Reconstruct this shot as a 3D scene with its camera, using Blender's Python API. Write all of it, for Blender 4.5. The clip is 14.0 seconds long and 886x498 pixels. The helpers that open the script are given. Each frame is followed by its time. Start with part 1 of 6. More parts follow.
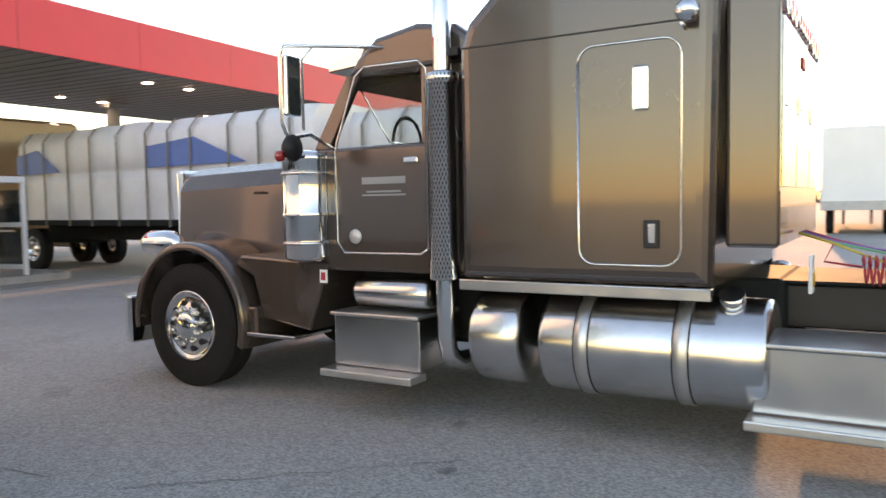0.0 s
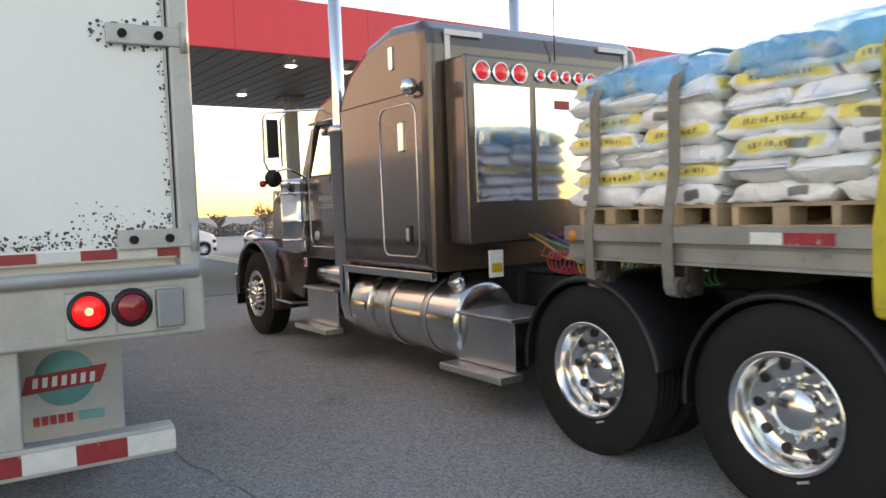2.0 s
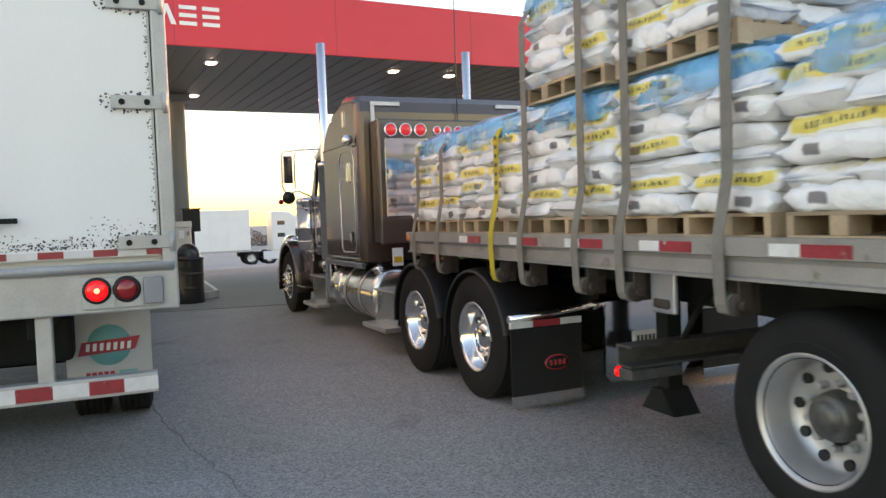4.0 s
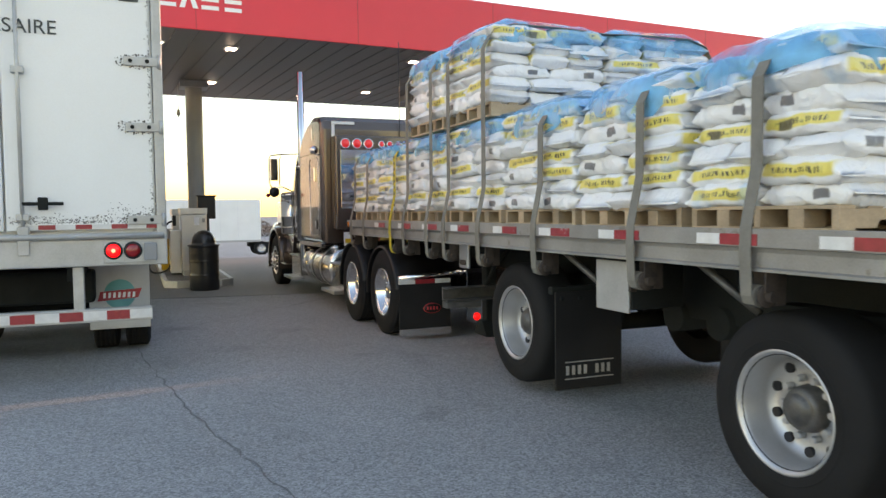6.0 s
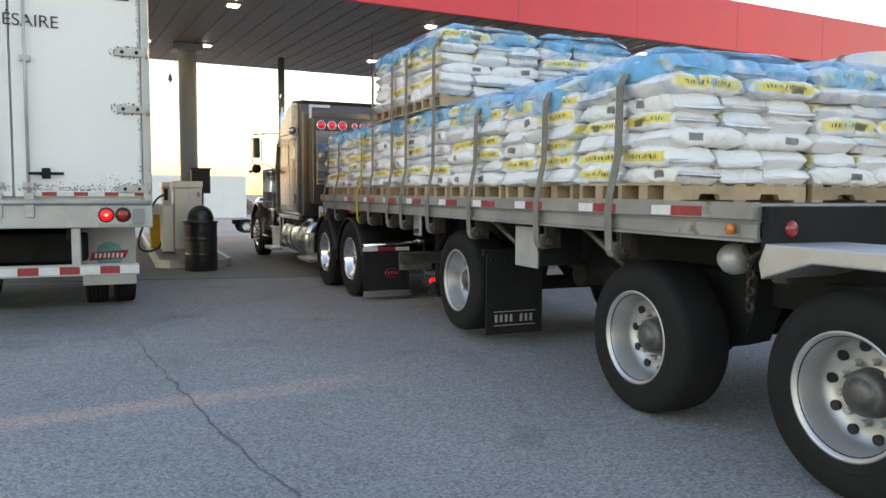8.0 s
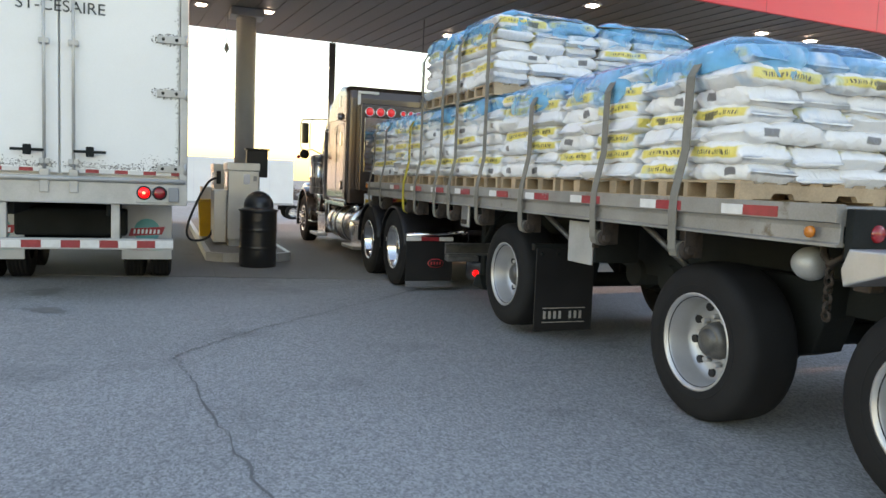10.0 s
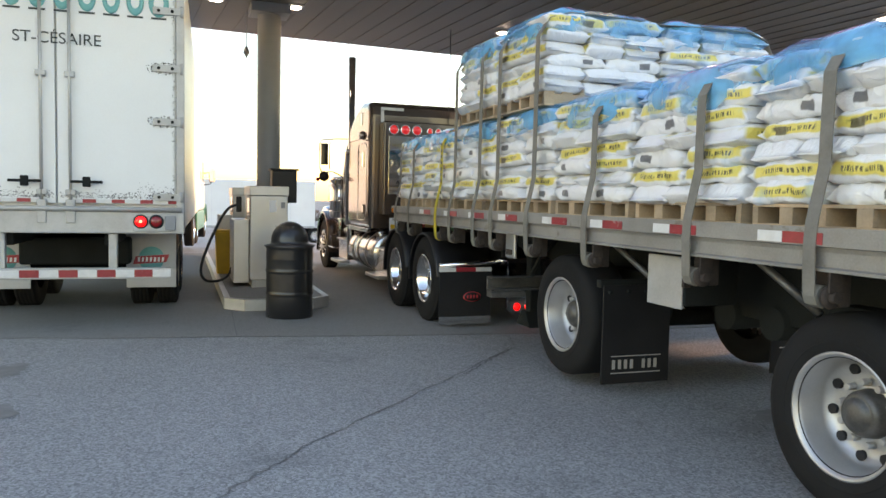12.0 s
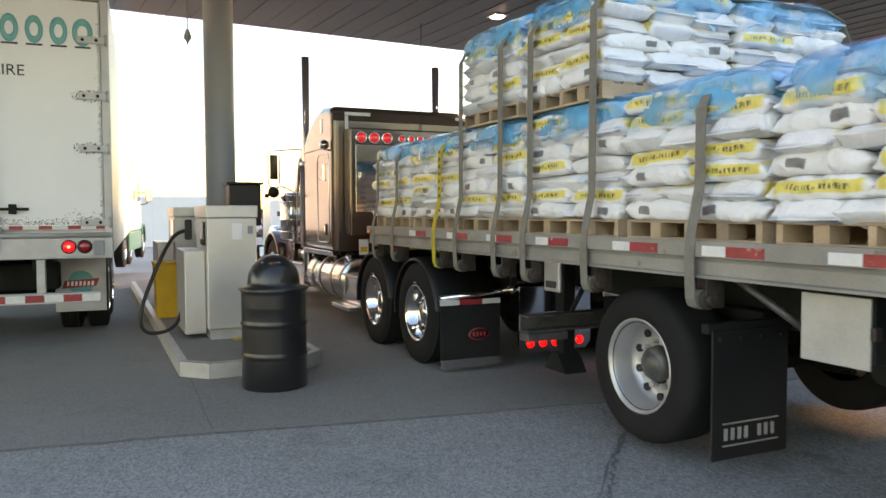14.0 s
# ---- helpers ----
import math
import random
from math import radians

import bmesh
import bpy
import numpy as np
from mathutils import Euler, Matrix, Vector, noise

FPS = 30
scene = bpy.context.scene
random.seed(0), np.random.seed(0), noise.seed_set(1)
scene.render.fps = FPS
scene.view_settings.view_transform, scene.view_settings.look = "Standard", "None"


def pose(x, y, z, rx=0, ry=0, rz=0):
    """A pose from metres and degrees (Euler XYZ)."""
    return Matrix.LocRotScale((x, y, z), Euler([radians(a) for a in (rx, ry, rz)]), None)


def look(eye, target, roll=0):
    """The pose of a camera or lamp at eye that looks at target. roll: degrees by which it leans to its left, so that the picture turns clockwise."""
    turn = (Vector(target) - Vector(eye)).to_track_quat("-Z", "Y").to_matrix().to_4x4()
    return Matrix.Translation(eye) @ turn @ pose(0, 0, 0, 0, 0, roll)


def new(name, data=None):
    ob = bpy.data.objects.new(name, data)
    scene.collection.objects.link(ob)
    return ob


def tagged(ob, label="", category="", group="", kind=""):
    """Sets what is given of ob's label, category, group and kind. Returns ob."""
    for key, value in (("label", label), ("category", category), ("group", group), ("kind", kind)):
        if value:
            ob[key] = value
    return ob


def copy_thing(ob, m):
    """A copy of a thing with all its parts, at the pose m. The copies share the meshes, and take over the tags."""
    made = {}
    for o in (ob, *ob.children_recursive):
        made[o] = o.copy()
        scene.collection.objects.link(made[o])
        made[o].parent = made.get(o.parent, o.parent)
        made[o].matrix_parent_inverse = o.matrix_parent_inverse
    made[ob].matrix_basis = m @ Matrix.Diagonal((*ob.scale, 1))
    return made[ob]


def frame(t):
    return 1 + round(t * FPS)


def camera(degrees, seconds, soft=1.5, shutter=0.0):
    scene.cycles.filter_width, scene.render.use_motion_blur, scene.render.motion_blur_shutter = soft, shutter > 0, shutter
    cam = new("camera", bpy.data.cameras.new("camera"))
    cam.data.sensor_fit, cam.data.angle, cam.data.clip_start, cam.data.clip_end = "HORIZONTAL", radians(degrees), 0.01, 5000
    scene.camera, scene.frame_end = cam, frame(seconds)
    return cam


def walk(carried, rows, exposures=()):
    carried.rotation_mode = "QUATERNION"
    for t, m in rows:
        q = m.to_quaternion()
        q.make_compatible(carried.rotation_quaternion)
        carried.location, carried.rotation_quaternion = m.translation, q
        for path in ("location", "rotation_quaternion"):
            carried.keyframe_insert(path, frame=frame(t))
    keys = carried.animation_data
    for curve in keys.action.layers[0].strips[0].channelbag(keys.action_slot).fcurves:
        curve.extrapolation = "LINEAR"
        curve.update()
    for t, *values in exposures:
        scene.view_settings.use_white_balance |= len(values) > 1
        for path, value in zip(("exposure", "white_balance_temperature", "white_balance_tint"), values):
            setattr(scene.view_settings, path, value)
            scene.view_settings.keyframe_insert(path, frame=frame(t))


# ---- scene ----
cam = camera(60.45, 14.0, shutter=0.3)


def eye(x, y, z, yaw, pitch, roll):
    return pose(x, y, z, 90 + pitch, 0, yaw) @ pose(0, 0, 0, 0, 0, roll)


# seconds, place of the eye, yaw, pitch, roll
PATH = [
    (0, -5.570, -17.658, 1.522, -57.69, -3.53, -0.99),
    (0.5, -5.214, -17.606, 1.574, -48.45, -4.12, -1.44),
    (1, -4.913, -17.596, 1.577, -40.42, -3.75, -2.13),
    (1.5, -4.632, -17.509, 1.576, -34.00, -3.60, -2.40),
    (2, -4.407, -17.369, 1.559, -31.08, -3.27, -2.07),
    (2.5, -4.184, -17.245, 1.557, -27.61, -3.17, -1.98),
    (3, -4.007, -17.145, 1.565, -24.68, -3.28, -1.57),
    (3.5, -3.928, -17.071, 1.558, -23.33, -2.54, -1.93),
    (4, -3.908, -17.023, 1.555, -22.40, -2.49, -2.13),
    (4.1, -3.912, -17.032, 1.547, -22.47, -2.46, -1.97),
    (6.5, -4.088, -16.643, 1.496, -21.96, -3.09, -0.40),
    (7, -4.152, -16.273, 1.475, -23.29, -3.41, 0.13),
    (9.5, -4.293, -13.951, 1.432, -22.29, -5.16, 0.88),
    (10, -4.276, -13.261, 1.432, -20.47, -4.96, 2.25),
    (10.5, -4.225, -12.593, 1.457, -20.34, -4.08, 1.26),
    (11, -4.183, -11.905, 1.471, -18.62, -3.62, -0.18),
    (11.5, -4.131, -11.220, 1.486, -19.03, -3.51, -0.20),
    (12, -4.121, -10.592, 1.496, -19.10, -3.66, 1.19),
    (12.5, -4.139, -9.992, 1.497, -21.20, -4.65, -0.26),
    (13, -4.190, -9.313, 1.552, -21.19, -4.52, -0.38),
    (13.5, -4.286, -8.614, 1.565, -23.07, -3.71, -0.83),
    (14, -4.311, -7.841, 1.566, -24.85, -2.77, -0.20),
]
walk(cam, [(t, eye(*r)) for t, *r in PATH], [(0, 2.72, 11400, 32), (0.5, 2.45, 11000, 31), (1.5, 2.55, 11000, 31), (3, 2.58, 10900, 31), (7, 2.58, 10500, 29), (10, 2.74, 10300, 29), (14, 2.82, 10200, 29)])

# how far the loaded truck has still to roll, how much its tractor is turned, and the way of the white van trailer
ROLL = [
    (0, -19.151, 1.45, 0.062, 0.390),
    (0.5, -17.968, 1.51, 0.057, 0.258),
    (1, -16.774, 1.75, 0.045, 0.168),
    (1.5, -15.625, 2.33, 0.037, 0.128),
    (2, -14.530, 2.47, 0.055, 0.180),
    (2.5, -13.498, 2.58, 0.090, 0.432),
    (3, -12.497, 1.91, 0.085, 0.833),
    (3.5, -11.518, 1.62, 0.073, 1.399),
    (4, -10.562, 1.81, 0.033, 2.097),
    (4.1, -10.367, 1.82, 0.027, 2.237),
    (6.5, -6.415, 1.28, -0.149, 5.446),
    (7, -5.690, 1.30, -0.155, 6.070),
    (9.5, -3.061, 0.49, -0.294, 9.514),
    (10, -2.599, 0.38, -0.321, 10.043),
    (10.5, -2.162, 0.28, -0.336, 10.584),
    (11, -1.773, 0.11, -0.359, 11.246),
    (11.5, -1.367, 0.31, -0.380, 11.938),
    (12, -1.023, 0.24, -0.401, 12.707),
    (12.5, -0.727, -0.11, -0.400, 13.561),
    (13, -0.413, 0.01, -0.424, 14.330),
    (13.5, -0.146, -0.10, -0.420, 15.107),
    (14, -0.000, -0.06, -0.404, 15.924),
]


def roll_at(t):
    """Travel of the loaded truck, turn of its tractor, side step and travel of the van, by a smooth curve."""
    i = max(0, min(len(ROLL) - 2, sum(1 for r in ROLL if r[0] <= t) - 1))
    a, b = ROLL[i], ROLL[i + 1]
    h = b[0] - a[0]
    u = (t - a[0]) / h
    out = []
    for k in range(1, 5):
        lo = ROLL[max(i - 1, 0)]
        hi = ROLL[min(i + 2, len(ROLL) - 1)]
        m0 = (b[k] - lo[k]) / (b[0] - lo[0]) * h
        m1 = (hi[k] - a[k]) / (hi[0] - a[0]) * h
        out.append((2 * u**3 - 3 * u**2 + 1) * a[k] + (u**3 - 2 * u**2 + u) * m0 + (3 * u**2 - 2 * u**3) * b[k] + (u**3 - u**2) * m1)
    return out


STEPS = [0.2 * k for k in range(71)]

# ---- light ----
SUN_AZ, SUN_EL = radians(82), radians(7)
world = bpy.data.worlds.new("sky")
scene.world = world
world.use_nodes = True
sky = world.node_tree.nodes.new("ShaderNodeTexSky")
sky.sky_type = "NISHITA"
sky.sun_disc = False
sky.sun_elevation, sky.sun_rotation = SUN_EL, SUN_AZ
sky.air_density, sky.dust_density, sky.ozone_density = 1.12, 0.08, 3.0
world.node_tree.links.new(sky.outputs[0], world.node_tree.nodes["Background"].inputs[0])
world.node_tree.nodes["Background"].inputs[1].default_value = 0.15
sun = new("sun", bpy.data.lights.new("sun", "SUN"))
sun.data.energy, sun.data.angle, sun.data.color = 0.8, radians(0.6), (1.0, 0.68, 0.42)
sun.matrix_world = look((60 * math.sin(SUN_AZ), 60 * math.cos(SUN_AZ), 60 * math.tan(SUN_EL)), (0, 0, 0))


# ---- materials ----
def mat(name, color, rough=0.6, metal=0.0, vary=0.15, scale=6.0, bump=0.0, fine=80.0, coat=0.0, island=False, emit=0.0, wear=None, spec=0.5):
    m = bpy.data.materials.new(name)
    m.use_nodes = True
    nt = m.node_tree
    N, link = nt.nodes, nt.links.new
    b = N["Principled BSDF"]
    b.inputs["Roughness"].default_value = rough
    b.inputs["Metallic"].default_value = metal
    b.inputs["Coat Weight"].default_value = coat
    b.inputs["Coat Roughness"].default_value = 0.06
    b.inputs["Specular IOR Level"].default_value = spec
    co = N.new("ShaderNodeTexCoord")
    big, small = N.new("ShaderNodeTexNoise"), N.new("ShaderNodeTexNoise")
    for n, s in ((big, scale), (small, fine)):
        n.inputs["Scale"].default_value = s
        n.inputs["Detail"].default_value = 6
        link(co.outputs["Object"], n.inputs["Vector"])
    both = N.new("ShaderNodeMath")
    both.operation = "MULTIPLY_ADD"
    link(small.outputs["Fac"], both.inputs[0])
    both.inputs[1].default_value = 0.4
    link(big.outputs["Fac"], both.inputs[2])
    ramp = N.new("ShaderNodeMapRange")
    ramp.inputs["From Min"].default_value, ramp.inputs["From Max"].default_value = 0.35, 1.05
    ramp.inputs["To Min"].default_value, ramp.inputs["To Max"].default_value = 1 - vary, 1 + vary
    link(both.outputs[0], ramp.inputs["Value"])
    hsv = N.new("ShaderNodeHueSaturation")
    hsv.inputs["Color"].default_value = (*color, 1)
    link(ramp.outputs[0], hsv.inputs["Value"])
    out = hsv.outputs[0]
    if island:
        info = N.new("ShaderNodeObjectInfo")
        r2 = N.new("ShaderNodeMapRange")
        r2.inputs["To Min"].default_value, r2.inputs["To Max"].default_value = 0.75, 1.2
        link(info.outputs["Random"], r2.inputs["Value"])
        h2 = N.new("ShaderNodeHueSaturation")
        link(out, h2.inputs["Color"])
        link(r2.outputs[0], h2.inputs["Value"])
        out = h2.outputs[0]
    if wear:
        w_color, w_scale, w_min = wear
        wn = N.new("ShaderNodeTexNoise")
        wn.inputs["Scale"].default_value, wn.inputs["Detail"].default_value = w_scale, 10
        wn.inputs["Roughness"].default_value = 0.7
        link(co.outputs["Object"], wn.inputs["Vector"])
        wr = N.new("ShaderNodeMapRange")
        wr.inputs["From Min"].default_value, wr.inputs["From Max"].default_value = w_min, w_min + 0.08
        link(wn.outputs["Fac"], wr.inputs["Value"])
        mx = N.new("ShaderNodeMix")
        mx.data_type = "RGBA"
        link(wr.outputs[0], mx.inputs["Factor"])
        link(out, mx.inputs["A"])
        mx.inputs["B"].default_value = (*w_color, 1)
        out = mx.outputs["Result"]
    link(out, b.inputs["Base Color"])
    rr = N.new("ShaderNodeMapRange")
    rr.inputs["To Min"].default_value, rr.inputs["To Max"].default_value = max(rough - 0.08, 0.02), min(rough + 0.08, 1)
    link(big.outputs["Fac"], rr.inputs["Value"])
    link(rr.outputs[0], b.inputs["Roughness"])
    if bump:
        bp = N.new("ShaderNodeBump")
        bp.inputs["Strength"].default_value = bump
        bp.inputs["Distance"].default_value = 0.01
        link(both.outputs[0], bp.inputs["Height"])
        link(bp.outputs[0], b.inputs["Normal"])
    if emit:
        b.inputs["Emission Color"].default_value = (*color, 1)
        b.inputs["Emission Strength"].default_value = emit
    return m


def ground_mat(name, color, dark, speck):
    m = mat(name, color, 0.9, vary=0.18, scale=0.35, bump=0.3, fine=90, spec=0.3)
    nt = m.node_tree
    N, link = nt.nodes, nt.links.new
    b = N["Principled BSDF"]
    old = b.inputs["Base Color"].links[0].from_socket
    co = N.new("ShaderNodeTexCoord")
    # aggregate grains
    vo = N.new("ShaderNodeTexVoronoi")
    vo.inputs["Scale"].default_value = 85
    link(co.outputs["Object"], vo.inputs["Vector"])
    vr = N.new("ShaderNodeMapRange")
    vr.inputs["To Min"].default_value, vr.inputs["To Max"].default_value = 1 - speck, 1 + speck
    sep = N.new("ShaderNodeSeparateColor")
    link(vo.outputs["Color"], sep.inputs[0])
    link(sep.outputs[0], vr.inputs["Value"])
    h = N.new("ShaderNodeHueSaturation")
    link(old, h.inputs["Color"])
    link(vr.outputs[0], h.inputs["Value"])
    # oil and tyre stains
    st = N.new("ShaderNodeTexNoise")
    st.inputs["Scale"].default_value, st.inputs["Detail"].default_value, st.inputs["Roughness"].default_value = 0.9, 9, 0.68
    link(co.outputs["Object"], st.inputs["Vector"])
    sr = N.new("ShaderNodeMapRange")
    sr.inputs["From Min"].default_value, sr.inputs["From Max"].default_value = 0.56, 0.78
    sr.inputs["To Max"].default_value = 0.6
    link(st.outputs["Fac"], sr.inputs["Value"])
    mx = N.new("ShaderNodeMix")
    mx.data_type = "RGBA"
    link(sr.outputs[0], mx.inputs["Factor"])
    link(h.outputs[0], mx.inputs["A"])
    mx.inputs["B"].default_value = (*dark, 1)
    link(mx.outputs["Result"], b.inputs["Base Color"])
    return m


def bag_mat(name, wrap, label=True):
    """Printed plastic sack: white film, a yellow band round the middle, a grey print, and blue outer film where wrap is high."""
    m = bpy.data.materials.new(name)
    m.use_nodes = True
    nt = m.node_tree
    N, link = nt.nodes, nt.links.new
    b = N["Principled BSDF"]
    b.inputs["Roughness"].default_value = 0.32
    b.inputs["Coat Weight"].default_value = 0.3
    co, info = N.new("ShaderNodeTexCoord"), N.new("ShaderNodeObjectInfo")
    shift = N.new("ShaderNodeVectorMath")
    shift.operation = "MULTIPLY_ADD"
    link(info.outputs["Random"], shift.inputs[0])
    shift.inputs[1].default_value = (31, 17, 23)
    link(co.outputs["Object"], shift.inputs[2])
    sep = N.new("ShaderNodeSeparateXYZ")
    link(co.outputs["Object"], sep.inputs[0])
    wav = N.new("ShaderNodeTexNoise")
    wav.inputs["Scale"].default_value = 5
    link(shift.outputs[0], wav.inputs["Vector"])

    def band(value, lo, hi, soft):
        a, c = N.new("ShaderNodeMapRange"), N.new("ShaderNodeMapRange")
        for n, p, q in ((a, lo - soft, lo + soft), (c, hi + soft, hi - soft)):
            n.inputs["From Min"].default_value, n.inputs["From Max"].default_value = p, q
            link(value, n.inputs["Value"])
        k = N.new("ShaderNodeMath")
        k.operation = "MULTIPLY"
        link(a.outputs[0], k.inputs[0])
        link(c.outputs[0], k.inputs[1])
        return k.outputs[0]

    def mul(p, q):
        k = N.new("ShaderNodeMath")
        k.operation = "MULTIPLY"
        link(p, k.inputs[0])
        if not isinstance(q, (int, float)):
            link(q, k.inputs[1])
        else:
            k.inputs[1].default_value = q
        return k.outputs[0]

    def mixed(fac, a, color):
        x = N.new("ShaderNodeMix")
        x.data_type = "RGBA"
        link(fac, x.inputs["Factor"])
        if not isinstance(a, tuple):
            link(a, x.inputs["A"])
        else:
            x.inputs["A"].default_value = (*a, 1)
        x.inputs["B"].default_value = (*color, 1)
        return x.outputs["Result"]

    low = N.new("ShaderNodeMath")
    low.operation = "MULTIPLY_ADD"
    link(wav.outputs["Fac"], low.inputs[0])
    low.inputs[1].default_value = 0.05
    link(sep.outputs["Z"], low.inputs[2])
    some = N.new("ShaderNodeMath")
    some.operation = "GREATER_THAN"
    link(info.outputs["Random"], some.inputs[0])
    some.inputs[1].default_value = 0.12 if label else 2.0
    length = N.new("ShaderNodeMath")
    length.operation = "ABSOLUTE"
    link(sep.outputs["X"], length.inputs[0])
    yellow = mul(mul(band(low.outputs[0], 0.0, 0.056, 0.005), band(length.outputs[0], -1, 0.27, 0.015)), some.outputs[0])
    col = mixed(yellow, (0.82, 0.82, 0.825), (0.8, 0.65, 0.16))
    # grey print block on one end
    patch = mul(mul(band(sep.outputs["X"], 0.06, 0.17, 0.004), band(low.outputs[0], 0.0, 0.045, 0.004)), band(info.outputs["Random"], -0.1 if not label else 0.7, 1.1, 0.01))
    col = mixed(mul(patch, 0.85), col, (0.06, 0.06, 0.07))
    # unreadable dark print on the yellow band
    pr = N.new("ShaderNodeTexNoise")
    pr.inputs["Scale"].default_value, pr.inputs["Detail"].default_value = 55, 0
    strokes = N.new("ShaderNodeVectorMath")
    strokes.operation = "MULTIPLY"
    strokes.inputs[1].default_value = (1.25, 0.0, 0.12)
    link(co.outputs["Object"], strokes.inputs[0])
    link(strokes.outputs[0], pr.inputs["Vector"])
    inked = mul(mul(band(pr.outputs["Fac"], 0.5, 0.9, 0.03), yellow), band(low.outputs[0], 0.016, 0.04, 0.003))
    col = mixed(mul(inked, band(length.outputs[0], -1, 0.19, 0.01)), col, (0.13, 0.1, 0.05))
    bl = N.new("ShaderNodeTexNoise")
    bl.inputs["Scale"].default_value, bl.inputs["Detail"].default_value = 4.5, 3
    link(shift.outputs[0], bl.inputs["Vector"])
    br = N.new("ShaderNodeMapRange")
    br.inputs["From Min"].default_value, br.inputs["From Max"].default_value = 0.62 - wrap * 0.3, 0.72 - wrap * 0.2
    br.inputs["To Max"].default_value = 0.85
    link(bl.outputs["Fac"], br.inputs["Value"])
    col = mixed(mul(br.outputs[0], min(1.0, wrap + 0.05)), col, (0.04, 0.42, 0.72))
    link(col, b.inputs["Base Color"])
    cr = N.new("ShaderNodeTexNoise")
    cr.inputs["Scale"].default_value, cr.inputs["Detail"].default_value, cr.inputs["Distortion"].default_value = 7, 6, 1.6
    link(shift.outputs[0], cr.inputs["Vector"])
    bp = N.new("ShaderNodeBump")
    bp.inputs["Strength"].default_value, bp.inputs["Distance"].default_value = 0.5, 0.05
    link(cr.outputs["Fac"], bp.inputs["Height"])
    link(bp.outputs[0], b.inputs["Normal"])
    return m


def perforated(name):
    m = mat(name, (0.8, 0.79, 0.77), 0.14, 1.0, 0.05)
    nt = m.node_tree
    N, link = nt.nodes, nt.links.new
    b = N["Principled BSDF"]
    co, vo = N.new("ShaderNodeTexCoord"), N.new("ShaderNodeTexVoronoi")
    # diamond lattice of slots wrapped round the tube
    sep, com = N.new("ShaderNodeSeparateXYZ"), N.new("ShaderNodeCombineXYZ")
    link(co.outputs["Object"], sep.inputs[0])
    turn = N.new("ShaderNodeMath")
    turn.operation = "ARCTAN2"
    link(sep.outputs["Y"], turn.inputs[0])
    link(sep.outputs["X"], turn.inputs[1])
    for sign, socket in ((17.0, "X"), (-17.0, "Y")):
        rise, both = N.new("ShaderNodeMath"), N.new("ShaderNodeMath")
        rise.operation, both.operation = "MULTIPLY", "MULTIPLY_ADD"
        link(sep.outputs["Z"], rise.inputs[0])
        rise.inputs[1].default_value = sign
        link(turn.outputs[0], both.inputs[0])
        both.inputs[1].default_value = 14 / math.pi
        link(rise.outputs[0], both.inputs[2])
        link(both.outputs[0], com.inputs[socket])
    link(com.outputs[0], vo.inputs["Vector"])
    vo.voronoi_dimensions = "2D"
    vo.inputs["Randomness"].default_value = 0.0
    vo.inputs["Scale"].default_value = 1.0
    r = N.new("ShaderNodeMapRange")
    r.inputs["From Min"].default_value, r.inputs["From Max"].default_value = 0.27, 0.33
    link(vo.outputs["Distance"], r.inputs["Value"])
    mx = N.new("ShaderNodeMix")
    mx.data_type = "RGBA"
    link(r.outputs[0], mx.inputs["Factor"])
    mx.inputs["A"].default_value, mx.inputs["B"].default_value = (0.14, 0.135, 0.13, 1), (0.86, 0.85, 0.83, 1)
    link(mx.outputs["Result"], b.inputs["Base Color"])
    return m


def clear_glass(name):
    m = mat(name, (0.86, 0.9, 0.88), 0.03, 0, 0.01)
    m.node_tree.nodes["Principled BSDF"].inputs["Transmission Weight"].default_value = 1.0
    m.node_tree.nodes["Principled BSDF"].inputs["IOR"].default_value = 1.12
    return m


def film_mat(name):
    """Thin shrink film, clear in places and milky blue in others."""
    m = mat(name, (0.06, 0.46, 0.76), 0.18, 0, 0.3, 3, bump=0.6, fine=14, coat=0.3)
    nt = m.node_tree
    N, link = nt.nodes, nt.links.new
    co, n = N.new("ShaderNodeTexCoord"), N.new("ShaderNodeTexNoise")
    n.inputs["Scale"].default_value, n.inputs["Detail"].default_value, n.inputs["Distortion"].default_value = 3.2, 5, 1.2
    link(co.outputs["Object"], n.inputs["Vector"])
    r = N.new("ShaderNodeMapRange")
    r.inputs["From Min"].default_value, r.inputs["From Max"].default_value = 0.35, 0.68
    r.inputs["To Min"].default_value, r.inputs["To Max"].default_value = 0.1, 0.8
    link(n.outputs["Fac"], r.inputs["Value"])
    link(r.outputs[0], N["Principled BSDF"].inputs["Alpha"])
    return m


